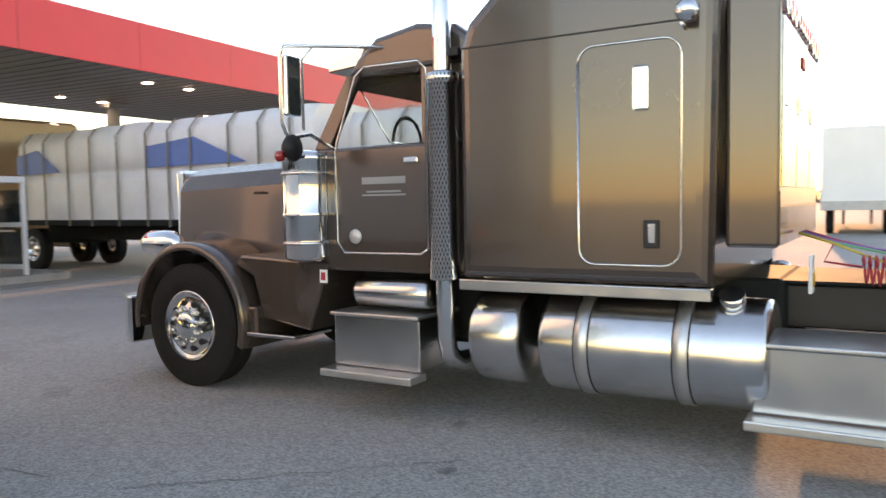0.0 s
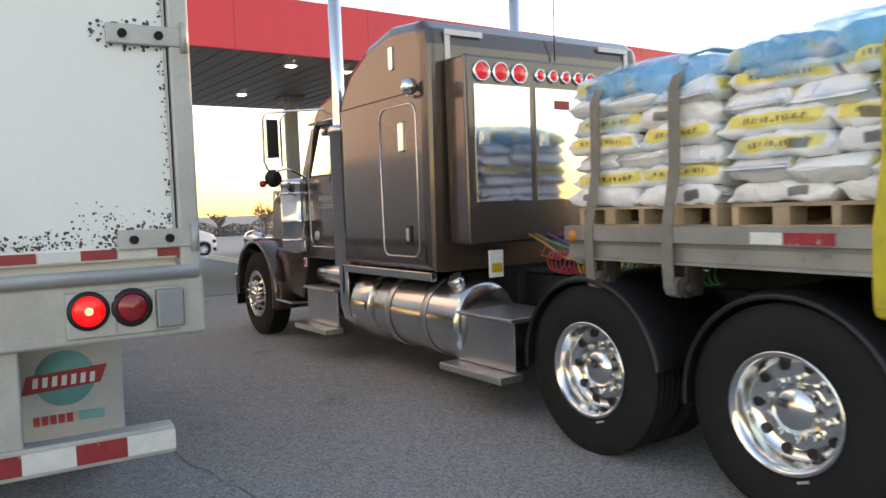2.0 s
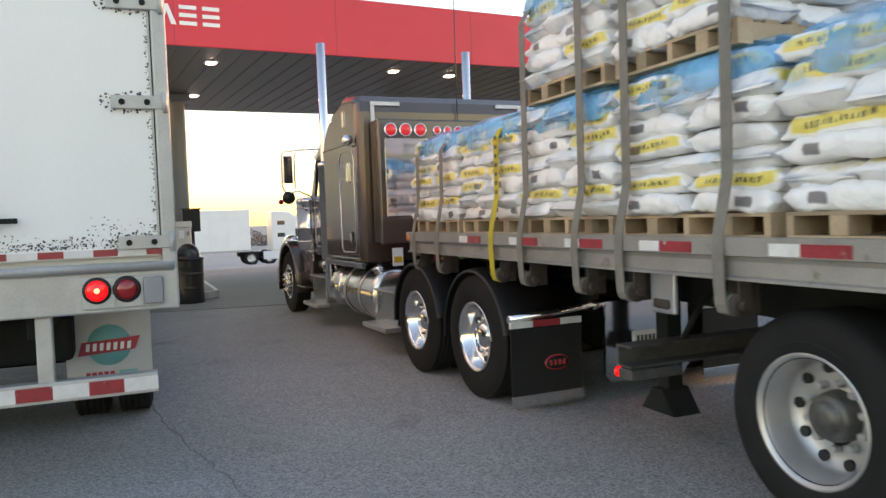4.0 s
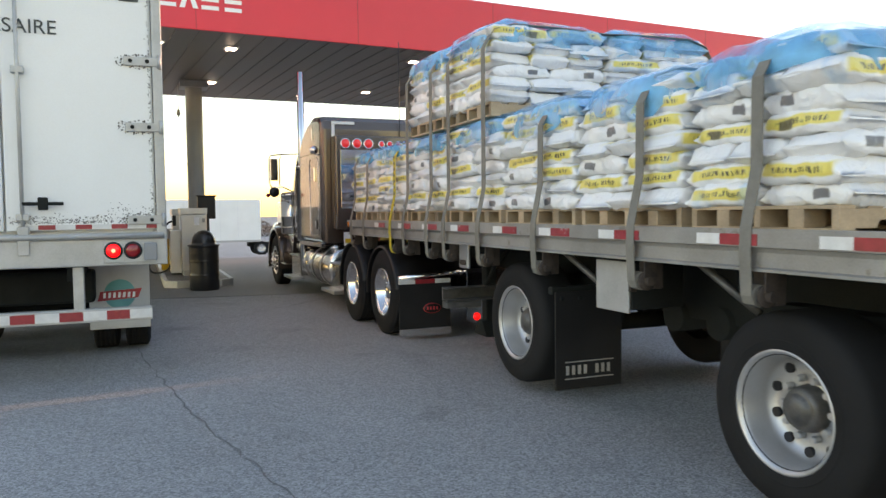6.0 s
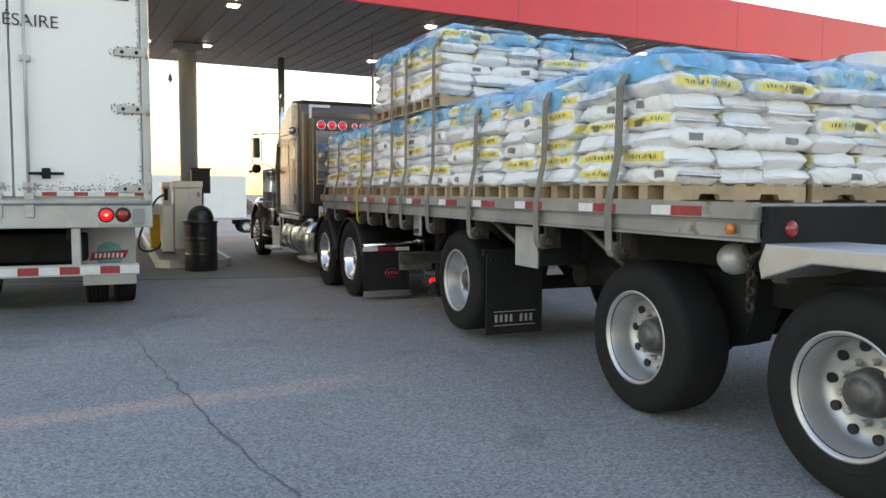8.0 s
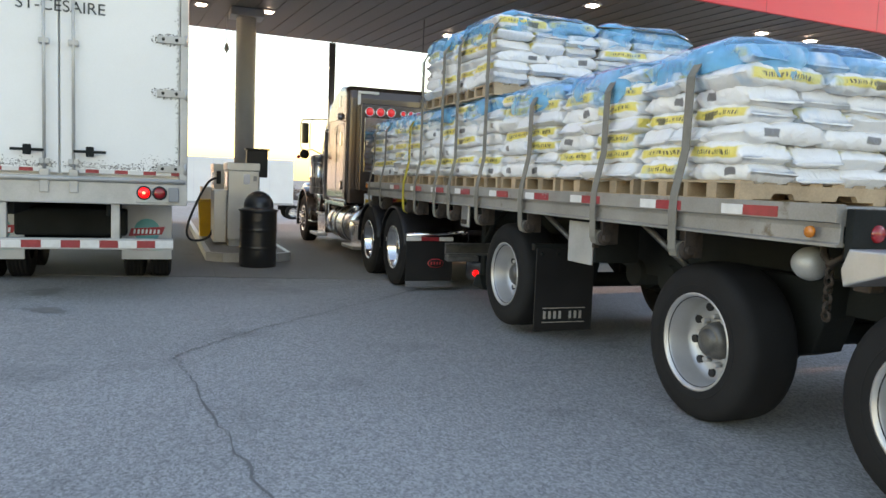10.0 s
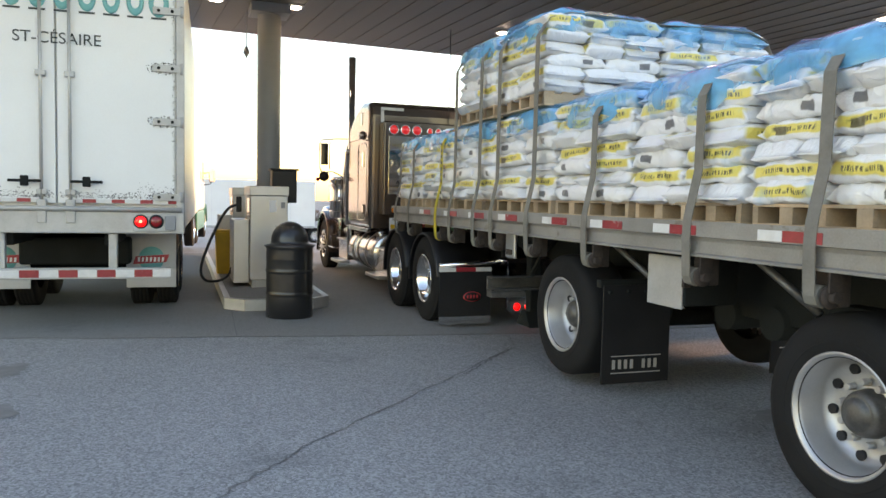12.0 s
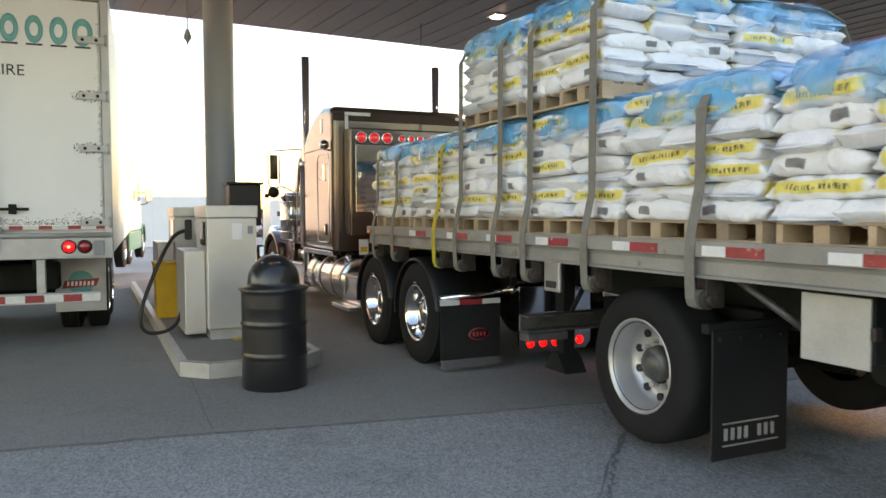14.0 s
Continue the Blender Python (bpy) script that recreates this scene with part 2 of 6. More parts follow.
M = {
    "asphalt": ground_mat("asphalt", (0.3, 0.298, 0.295), (0.11, 0.11, 0.108), 0.38),
    "concrete": ground_mat("concrete", (0.245, 0.238, 0.228), (0.1, 0.098, 0.093), 0.18),
    "oil": mat("dried_oil", (0.19, 0.187, 0.183), 0.6, vary=0.35, scale=9),
    "sealant": mat("sealant", (0.15, 0.147, 0.143), 0.8),
    "paint": mat("brown_metallic_paint", (0.105, 0.078, 0.067), 0.24, 0.55, 0.07, 2.0, coat=0.8),
    "chrome": mat("chrome", (0.82, 0.81, 0.8), 0.07, 1.0, 0.04, 9),
    "steel": mat("brushed_steel", (0.66, 0.65, 0.64), 0.2, 1.0, 0.1, 5, bump=0.03),
    "mirror": mat("mirror_steel", (0.6, 0.61, 0.62), 0.04, 1.0, 0.04, 2, wear=((0.52, 0.53, 0.54), 3, 0.6)),
    "alloy": mat("cast_alloy", (0.47, 0.47, 0.475), 0.42, 0.7, 0.12, 7, bump=0.1, wear=((0.12, 0.11, 0.1), 5, 0.66)),
    "silver": mat("silver_paint", (0.5, 0.5, 0.51), 0.45, 0.35, 0.12, 6),
    "rail": mat("weathered_aluminium", (0.285, 0.272, 0.255), 0.55, 0.35, 0.35, 3, bump=0.3, wear=((0.17, 0.135, 0.1), 5, 0.58)),
    "black": mat("black_steel", (0.014, 0.014, 0.016), 0.42, 0.0, 0.3, 5, bump=0.1, spec=0.35),
    "dusty": mat("dusty_black", (0.015, 0.0175, 0.017), 0.8, 0.0, 0.5, 3, bump=0.2, spec=0.2),
    "rubber": mat("tyre_rubber", (0.012, 0.012, 0.0125), 0.8, 0.0, 0.4, 4, bump=0.15, spec=0.25),
    "flap": mat("rubber_flap", (0.015, 0.015, 0.016), 0.55, 0.0, 0.4, 3, bump=0.1, spec=0.3),
    "glass": mat("dark_glass", (0.03, 0.035, 0.035), 0.04, 0.0, 0.05, spec=0.9),
    "perf": perforated("perforated_chrome"),
    "clear": clear_glass("window_glass"),
    "film": film_mat("blue_film"),
    "polished": mat("polished_alloy", (0.78, 0.775, 0.765), 0.13, 1.0, 0.08, 9),
    "red_lens": mat("red_lens", (0.7, 0.025, 0.03), 0.15, 0, 0.2, 60, coat=0.6, emit=0.07),
    "red_lit": mat("red_lit", (0.9, 0.012, 0.014), 0.2, 0, 0.35, 45, emit=0.32, coat=0.5),
    "bulb": mat("bulb_core", (1.0, 0.32, 0.2), 0.3, 0, 0.05, emit=0.5),
    "red_dim": mat("red_dim", (0.35, 0.012, 0.014), 0.15, 0, 0.2, 60, coat=0.6),
    "amber": mat("amber_lens", (0.62, 0.17, 0.02), 0.25, 0, 0.3, 60, coat=0.4),
    "tape_red": mat("reflective_red", (0.36, 0.03, 0.038), 0.35, 0, 0.3, 14, wear=((0.45, 0.42, 0.4), 9, 0.6)),
    "tape_white": mat("reflective_white", (0.66, 0.66, 0.65), 0.35, 0, 0.15, 14, wear=((0.3, 0.29, 0.27), 11, 0.64)),
    "bag": bag_mat("printed_sack", 0.0),
    "bag_plain": bag_mat("sack_back", 0.0, False),
    "bag_blue": bag_mat("sack_under_blue_film", 1.0),
    "bag_mid": bag_mat("sack_with_some_film", 0.35),
    "wood": mat("pallet_wood", (0.42, 0.3, 0.2), 0.8, 0, 0.3, 5, bump=0.3, island=True),
    "strap": mat("grey_webbing", (0.19, 0.175, 0.15), 0.85, 0, 0.25, 12, bump=0.2),
    "strap_y": mat("yellow_webbing", (0.5, 0.38, 0.04), 0.8, 0, 0.2, 12, bump=0.2),
    "van": mat("van_white_paint", (0.8, 0.81, 0.8), 0.4, 0, 0.06, 1.0, bump=0.02),
    "grime": mat("flaked_grime", (0.085, 0.083, 0.08), 0.9, 0, 0.3, 20),
    "galv": mat("galvanised_steel", (0.45, 0.45, 0.44), 0.48, 0.4, 0.2, 5, bump=0.1, wear=((0.2, 0.17, 0.14), 7, 0.66)),
    "white_plastic": mat("white_flap", (0.5, 0.51, 0.51), 0.5, 0, 0.15, 3),
    "teal": mat("teal_print", (0.1, 0.42, 0.42), 0.4),
    "dark_print": mat("dark_print", (0.04, 0.05, 0.05), 0.5),
    "red_print": mat("red_print", (0.5, 0.04, 0.05), 0.5),
    "white_print": mat("white_print", (0.85, 0.85, 0.85), 0.5, vary=0.05),
    "fascia": mat("red_fascia", (0.82, 0.04, 0.062), 0.4, 0, 0.06, 1.2),
    "soffit": mat("soffit_metal", (0.15, 0.142, 0.135), 0.5, 0.0, 0.15, 1.5),
    "lamp": mat("lamp_lens", (1.0, 0.97, 0.9), 0.3, 0, 0.01, emit=5.0),
    "column": mat("column_paint", (0.25, 0.265, 0.28), 0.45, 0, 0.12, 1.5, bump=0.05),
    "dispenser": mat("dispenser_steel", (0.6, 0.59, 0.57), 0.38, 0.6, 0.12, 2.5),
    "drum": mat("black_drum_paint", (0.015, 0.015, 0.016), 0.3, 0, 0.35, 5, bump=0.1, coat=0.3),
    "yellow": mat("yellow_plastic", (0.65, 0.36, 0.02), 0.5, 0, 0.15, 5),
    "green": mat("green_paint", (0.06, 0.25, 0.14), 0.3, 0, 0.1, 3, coat=0.4),
    "tan": mat("tan_paint", (0.3, 0.22, 0.15), 0.35, 0.2, 0.1, 3, coat=0.4),
    "tarp": mat("white_tarp", (0.68, 0.69, 0.71), 0.5, 0, 0.12, 1.6, bump=0.5, fine=12),
    "tarp_blue": mat("blue_tarp", (0.06, 0.16, 0.42), 0.5, 0, 0.2, 2.5, bump=0.4, fine=12),
    "bark": mat("bark", (0.12, 0.09, 0.07), 0.9, 0, 0.3, 4, bump=0.4),
    "twig": mat("bare_twigs", (0.13, 0.1, 0.085), 0.95, 0, 0.4, 6),
    "white_cab": mat("white_cab_paint", (0.75, 0.76, 0.77), 0.3, 0, 0.05, 2, coat=0.4),
    "plate": mat("plate_white", (0.7, 0.71, 0.72), 0.4, 0, 0.1, 20),
    "satin": mat("satin_aluminium", (0.55, 0.55, 0.55), 0.34, 0.9, 0.12, 8, bump=0.04),
    "hub": mat("greasy_hub", (0.11, 0.107, 0.103), 0.45, 0.5, 0.5, 12, bump=0.3),
    "rust": mat("rusty_iron", (0.055, 0.04, 0.033), 0.8, 0.2, 0.6, 14, bump=0.4),
    "hose": mat("black_hose", (0.015, 0.015, 0.015), 0.45),
    "line_r": mat("red_air_line", (0.55, 0.06, 0.08), 0.35),
    "line_y": mat("yellow_air_line", (0.6, 0.42, 0.06), 0.35),
    "line_g": mat("green_air_line", (0.05, 0.4, 0.2), 0.35),
    "line_v": mat("violet_air_line", (0.25, 0.1, 0.4), 0.35),
}


# ---- building helpers ----
def box(bm, x0, x1, y0, y1, z0, z1, r=0.0, m=None, mi=0, seg=2):
    ret = bmesh.ops.create_cube(bm, size=1)
    vs = ret["verts"]
    for v in vs:
        v.co = Vector((x0 + (v.co.x + 0.5) * (x1 - x0), y0 + (v.co.y + 0.5) * (y1 - y0), z0 + (v.co.z + 0.5) * (z1 - z0)))
        if m is not None:
            v.co = m @ v.co
    fs = {f for v in vs for f in v.link_faces}
    for f in fs:
        f.material_index = mi
    if r > 0:
        es = list({e for v in vs for e in v.link_edges})
        bmesh.ops.bevel(bm, geom=es, offset=r, segments=seg, affect="EDGES", profile=0.5, material=-1)
    return bm


def cyl(bm, a, b, r, seg=20, r2=None, mi=0):
    a, b = Vector(a), Vector(b)
    d = b - a
    m = Matrix.Translation((a + b) / 2) @ d.to_track_quat("Z", "Y").to_matrix().to_4x4()
    ret = bmesh.ops.create_cone(bm, cap_ends=True, segments=seg, radius1=r, radius2=r if r2 is None else r2, depth=d.length, matrix=m)
    for f in {f for v in ret["verts"] for f in v.link_faces}:
        f.material_index = mi
        f.smooth = len(f.verts) == 4
    return bm


def lathe(bm, prof, seg=32, axis="x", at=(0, 0, 0), mi=0, arc=(0, 360), smooth=True):
    """Turns a profile of (radius, along) round an axis."""
    full = arc[1] - arc[0] >= 360
    n = seg if full else seg + 1
    rings = []
    for k in range(n):
        a = radians(arc[0] + (arc[1] - arc[0]) * k / seg)
        ring = []
        for r, h in prof:
            c, s = r * math.cos(a), r * math.sin(a)
            v = {"x": (h, c, s), "y": (c, h, s), "z": (c, s, h)}[axis]
            ring.append(bm.verts.new(Vector(v) + Vector(at)))
        rings.append(ring)
    for k in range(seg):
        p, q = rings[k], rings[(k + 1) % n]
        for j in range(len(prof) - 1):
            f = bm.faces.new((p[j], p[j + 1], q[j + 1], q[j]))
            f.smooth = smooth
            f.material_index = mi
    return bm


def prism(bm, pts, h0, h1, axis="x", r=0.0, seg=2, mi=0):
    """A polygon pushed along an axis; pts are the two other coordinates."""
    def at(p, h):
        return {"x": (h, p[0], p[1]), "y": (p[0], h, p[1]), "z": (p[0], p[1], h)}[axis]
    a = [bm.verts.new(at(p, h0)) for p in pts]
    b = [bm.verts.new(at(p, h1)) for p in pts]
    fs = [bm.faces.new(a), bm.faces.new(b[::-1])]
    n = len(pts)
    for k in range(n):
        fs.append(bm.faces.new((a[k], b[k], b[(k + 1) % n], a[(k + 1) % n])))
    for f in fs:
        f.material_index = mi
    bmesh.ops.recalc_face_normals(bm, faces=fs)
    if r > 0:
        es = list({e for f in fs[:2] for e in f.edges})
        bmesh.ops.bevel(bm, geom=es, offset=r, segments=seg, affect="EDGES", profile=0.5, material=-1)
    return bm


def tube(bm, pts, r, seg=8, mi=0):
    pts = [Vector(p) for p in pts]
    rings = []
    up = Vector((0.3, 0.2, 1)).normalized()
    for i, p in enumerate(pts):
        d = (pts[min(i + 1, len(pts) - 1)] - pts[max(i - 1, 0)]).normalized()
        s = d.cross(up)
        s = s.normalized() if s.length > 1e-4 else Vector((1, 0, 0))
        u = s.cross(d)
        rings.append([bm.verts.new(p + r * (math.cos(2 * math.pi * k / seg) * s + math.sin(2 * math.pi * k / seg) * u)) for k in range(seg)])
    for p, q in zip(rings, rings[1:]):
        for k in range(seg):
            f = bm.faces.new((p[k], p[(k + 1) % seg], q[(k + 1) % seg], q[k]))
            f.smooth, f.material_index = True, mi
    for ring in (rings[0], rings[-1]):
        f = bm.faces.new(ring)
        f.material_index = mi
    return bm


def ribbon(bm, pts, wide, thick):
    """A flat strap along points in a plane of constant y."""
    pts = [Vector(p) for p in pts]
    w = Vector((0, wide / 2, 0))
    rings = []
    for i, p in enumerate(pts):
        d = (pts[min(i + 1, len(pts) - 1)] - pts[max(i - 1, 0)]).normalized()
        n = Vector((-d.z, 0, d.x)) * thick / 2
        rings.append([bm.verts.new(v) for v in (p - w - n, p + w - n, p + w + n, p - w + n)])
    for p, q in zip(rings, rings[1:]):
        for k in range(4):
            bm.faces.new((p[k], p[(k + 1) % 4], q[(k + 1) % 4], q[k]))
    bm.faces.new(rings[0])
    bm.faces.new(rings[-1])
    return bm


def mesh_of(name, bm, mats):
    me = bpy.data.meshes.new(name)
    bmesh.ops.recalc_face_normals(bm, faces=bm.faces[:])
    bm.to_mesh(me)
    bm.free()
    for m in mats if isinstance(mats, (list, tuple)) else [mats]:
        me.materials.append(m if not isinstance(m, str) else M[m])
    return me


def part(name, bm, material, parent, label=""):
    ob = new(name, mesh_of(name, bm, material))
    ob.parent = parent
    if label:
        tagged(ob, label)
    return ob


def thing(name, label, category, group="", at=None):
    ob = new(name)
    ob.empty_display_size = 0.2
    if at is not None:
        ob.matrix_world = at
    return tagged(ob, label, category, group)


def solid(name, bm, material, label="", category="", kind="", group=""):
    return tagged(new(name, mesh_of(name, bm, material)), label, category, group, kind)


def B():
    return bmesh.new()


def disc_lamp(bm, c, r, axis="y", depth=0.03, sign=-1, mi=0):
    """A round lens that bulges along sign times axis."""
    prof = [(0.001, sign * depth), (r * 0.6, sign * depth * 0.85), (r * 0.92, sign * depth * 0.45), (r, 0), (r, -sign * 0.01)]
    return lathe(bm, prof, 20, axis, c, mi)


# ---- ground ----
def ground_height(x, y):
    """Level at the pumps, then a gentle fall towards the truck park."""
    if y < 10:
        return 0.0
    return -0.05 * (min(y, 46) - 10) - 0.018 * max(0, min(y, 200) - 46)


# place, size and length of the oil spots
STAINS = ((-0.34, -6.82, 0.09, 2.0), (-0.23, -7.13, 0.1, 2.4), (-0.08, -6.27, 0.12, 2.2), (-0.5, -6.5, 0.07, 1.5), (-1.15, -6.2, 0.04, 1.4), (-5.5, -3.5, 0.22, 1.8), (-5.36, -4.8, 0.2, 1.6),
          (-0.14, -4.52, 0.09, 1.6), (-0.28, -4.75, 0.06, 1.5), (-0.57, -4.55, 0.07, 1.8), (-2.06, -7.61, 0.02, 4.0), (-2.0, -15.4, 0.06, 1.5), (-2.9, -15.1, 0.05, 2.0), (-1.2, -15.0, 0.08, 1.6))


def build_ground():
    xs = [-1500, -400, -120, -60, -30, -15, -8, -4, 0, 4, 8, 15, 30, 60, 120, 400, 1500]
    ys = [-1500, -400, -120, -60, -40, -30, -20, -10, 0, 5, 10, 12, 16, 24, 34, 46, 70, 120, 200, 400, 1500]
    bm = B()
    grid = [[bm.verts.new((x, y, ground_height(x, y))) for x in xs] for y in ys]
    for p, q in zip(grid, grid[1:]):
        for k in range(len(xs) - 1):
            bm.faces.new((p[k], p[k + 1], q[k + 1], q[k])).smooth = True
    solid("ground", bm, "asphalt", "worn grey asphalt yard with oil stains and cracks", kind="structure")
    # concrete apron under the canopy
    bm = B()
    pts = [(-30, 0.6), (-5.6, -1.95), (-4.9, -2.14), (-3.55, -2.31), (-2.6, -2.5), (-0.6, -2.8), (3, -2.9), (30, -1.0), (30, 10), (-30, 10)]
    prism(bm, pts, -0.05, 0.006, "z")
    solid("pavement", bm, "concrete", "smooth grey concrete apron under the canopy", kind="structure")
    # tarred joint along the apron and the cracks of the yard
    rnd = random.Random(4)

    def crack(a, b, wide, bm, z=0.004, n=22, jag=0.024):
        a, b = Vector((*a, z)), Vector((*b, z))
        d = (b - a).normalized()
        s = Vector((-d.y, d.x, 0))
        last = None
        for k in range(n + 1):
            c = a.lerp(b, k / n) + s * (rnd.uniform(-jag, jag) if 0 < k < n else 0)
            w = 0.5 * wide * rnd.uniform(0.3, 1.3)
            now = (bm.verts.new(c - s * w / 2), bm.verts.new(c + s * w / 2))
            if last:
                bm.faces.new((last[0], now[0], now[1], last[1]))
            last = now

    bm = B()
    for a, b, w in (((-4.17, -7.03), (-3.34, -6.0), 0.03), ((-3.34, -6.0), (-0.9, -3.55), 0.035), ((-0.9, -3.55), (-0.62, -2.82), 0.03), ((-0.95, -3.6), (-1.25, -3.9), 0.05), ((-1.25, -3.9), (-1.8, -4.55), 0.04), ((-4.17, -7.03), (-4.04, -8.06), 0.025),
                    ((-4.04, -8.06), (-3.74, -10.61), 0.03), ((-3.74, -10.61), (-3.2, -13.5), 0.025), ((-2.13, -7.64), (-1.0, -7.94), 0.02),
                    ((-4.6, -14.9), (-2.4, -15.3), 0.02), ((-3.1, -14.0), (-1.8, -15.4), 0.018)):
        crack(a, b, w, bm)
    stain = B()
    for cx, cy, r, stretch in STAINS:
        spin = rnd.uniform(0, 3.1)
        ring = []
        for k in range(18):
            a = 6.2832 * k / 18
            d = r * (0.75 + 0.5 * noise.noise(Vector((2.2 * math.cos(a), 2.2 * math.sin(a), cx * 7))) + rnd.uniform(-0.08, 0.08))
            x, y = d * stretch * math.cos(a), d * math.sin(a)
            ring.append(stain.verts.new((cx + x * math.cos(spin) - y * math.sin(spin), cy + x * math.sin(spin) + y * math.cos(spin), 0.0045 if cy < -3 else 0.0105)))
        stain.faces.new(ring)
    solid("oil_stain", stain, "oil", "dark dried oil spots on the yard", kind="structure")
    solid("asphalt_crack", bm, "sealant", "dark ragged cracks across the asphalt", kind="structure")
    bm = B()
    for a, b, w in (((-14, -1.07), (-5.6, -1.95), 0.05), ((-5.6, -1.95), (-4.9, -2.14), 0.05), ((-4.9, -2.14), (-3.55, -2.31), 0.06), ((-3.55, -2.31), (-2.6, -2.5), 0.05), ((-2.6, -2.5), (-0.6, -2.8), 0.05), ((-0.6, -2.8), (3, -2.9), 0.05)):
        crack(a, b, w, bm, 0.009, 18, 0.015)
    for x, y0, y1 in ((-3.55, -2.25, -0.4), (-7.5, -1.9, 9), (1.8, -2.8, 9)):
        crack((x, y0), (x + 0.06, y1), 0.02, bm, 0.009, 10, 0.005)
    solid("apron_joint", bm, "sealant", "black tarred joints round the concrete apron", kind="structure")


# ---- canopy ----
TILT_CANOPY = pose(0, -2.5, 0, 0, 0, 4.6)


def build_canopy():
    canopy = thing("canopy", "wide flat fuel canopy with a red fascia and dark soffit", "canopy", at=TILT_CANOPY)
    canopy["kind"] = "structure"
    x0, x1, d = -26, 24, 8.2
    bm = B()
    box(bm, x0 + 0.02, x1 - 0.02, 0.06, d - 0.06, 4.78, 4.9)
    part("soffit", bm, "soffit", canopy, "dark brown metal soffit in long strips")
    # soffit strips: low ribs across the depth
    bm = B()
    x = x0 + 0.3
    while x < x1:
        box(bm, x, x + 0.018, 0.08, d - 0.08, 4.765, 4.782)
        x += 0.4
    part("soffit_rib", bm, "soffit", canopy)
    for nm, b in (("fascia", (x0, x1, 0, 0.06)), ("fascia", (x0, x1, d - 0.06, d)), ("fascia", (x0, x0 + 0.06, 0.06, d - 0.06)), ("fascia", (x1 - 0.06, x1, 0.06, d - 0.06))):
        bm = B()
        box(bm, *b, 4.74 if b[2] < 1 else 4.785, 5.86, 0.01)
        part(nm, bm, "fascia", canopy, "glossy red fascia panel")
    bm = B()
    box(bm, x0 + 0.1, x1 - 0.1, 0.1, d - 0.1, 5.6, 5.66)
    part("roof", bm, "galv", canopy)
    for x in range(-24, 24, 3):
        bm = B()
        box(bm, x, x + 0.012, -0.004, 0, 4.75, 5.85)
        part("panel_joint", bm, "red_print", canopy)
    # white emblem shapes of the chain on the fascia
    for k, xx in enumerate((-3.62, -3.27, -2.9, -2.5)):
        bm = B()
        if k == 1:
            prism(bm, [(xx, 5.1), (xx + 0.13, 5.45), (xx + 0.19, 5.45), (xx + 0.32, 5.1), (xx + 0.23, 5.1), (xx + 0.16, 5.33), (xx + 0.09, 5.1)], -0.012, -0.003, "y")
        else:
            for z in (5.1, 5.24, 5.38):
                box(bm, xx, xx + 0.3, -0.012, -0.003, z, z + 0.07, 0.003)
        part("emblem", bm, "white_print", canopy, "plain white emblem shape")
    # recessed lamps
    inv = TILT_CANOPY.inverted()
    rows = []
    for gx, gy in ((-2.23, -1.25), (1.63, -1.13), (3.07, -0.85), (-3.55, 2.85), (-2.25, 2.85), (1.8, 3.2), (3.3, 3.4), (-3.6, -1.4), (7.3, -0.5), (8.7, -0.4), (7.4, 3.6), (8.8, 3.7),
                   (-8.0, -1.7), (-9.4, -1.8), (-8.1, 2.4), (-9.5, 2.3), (13.2, 0.0), (13.2, 4.1), (5.2, 1.4), (-0.4, 1.0)):
        rows.append(inv @ Vector((gx, gy, 4.76)))
    lamp = thing("canopy_lamp", "square recessed canopy lamp glowing white", "lamp", "canopy lamps")
    bm = B()
    box(bm, -0.13, 0.13, -0.13, 0.13, -0.012, 0.01, 0.004)
    part("frame", bm, "white_cab", lamp)
    bm = B()
    box(bm, -0.085, 0.085, -0.085, 0.085, -0.03, -0.01, 0.006)
    part("lens", bm, "lamp", lamp, "glowing white lens")
    first = True
    for p in rows[:18]:
        m = TILT_CANOPY @ Matrix.Translation((p.x, p.y, 4.765))
        if first:
            lamp.matrix_world = m
            first = False
        else:
            copy_thing(lamp, m)
    # columns
    for cx, cy in ((-2.66, 3.05), (3.3, 3.55), (-9.0, 2.4), (9.3, 3.9)):
        col = thing("canopy_column", "round grey painted steel canopy column", "column", "canopy columns", at=pose(cx, cy, 0))
        bm = B()
        lathe(bm, [(0.2, 0.0), (0.2, 4.55), (0.2, 4.775)], 28, "z")
        part("shaft", bm, "column", col)
        bm = B()
        box(bm, -0.33, 0.33, -0.3, 0.3, 4.62, 4.775, 0.01)
        part("head_plate", bm, "column", col)
        bm = B()
        lathe(bm, [(0.24, 0.0), (0.24, 0.2), (0.2, 0.22)], 28, "z")
        part("collar", bm, "column", col)
    # hanging pull cords
    for gx, gy, z in ((-3.0, 3.6, 4.05), (2.75, 2.2, 3.9)):
        cord = thing("hanging_sensor", "small bell-shaped sensor hanging from the canopy", "sensor", at=pose(gx, gy, z))
        bm = B()
        cyl(bm, (0, 0, 0.1), (0, 0, 4.775 - z), 0.008, 6)
        part("rod", bm, "galv", cord)
        bm = B()
        lathe(bm, [(0.001, -0.1), (0.02, -0.05), (0.055, 0.0), (0.045, 0.05), (0.02, 0.12)], 12, "z")
        part("bell", bm, "column", cord)


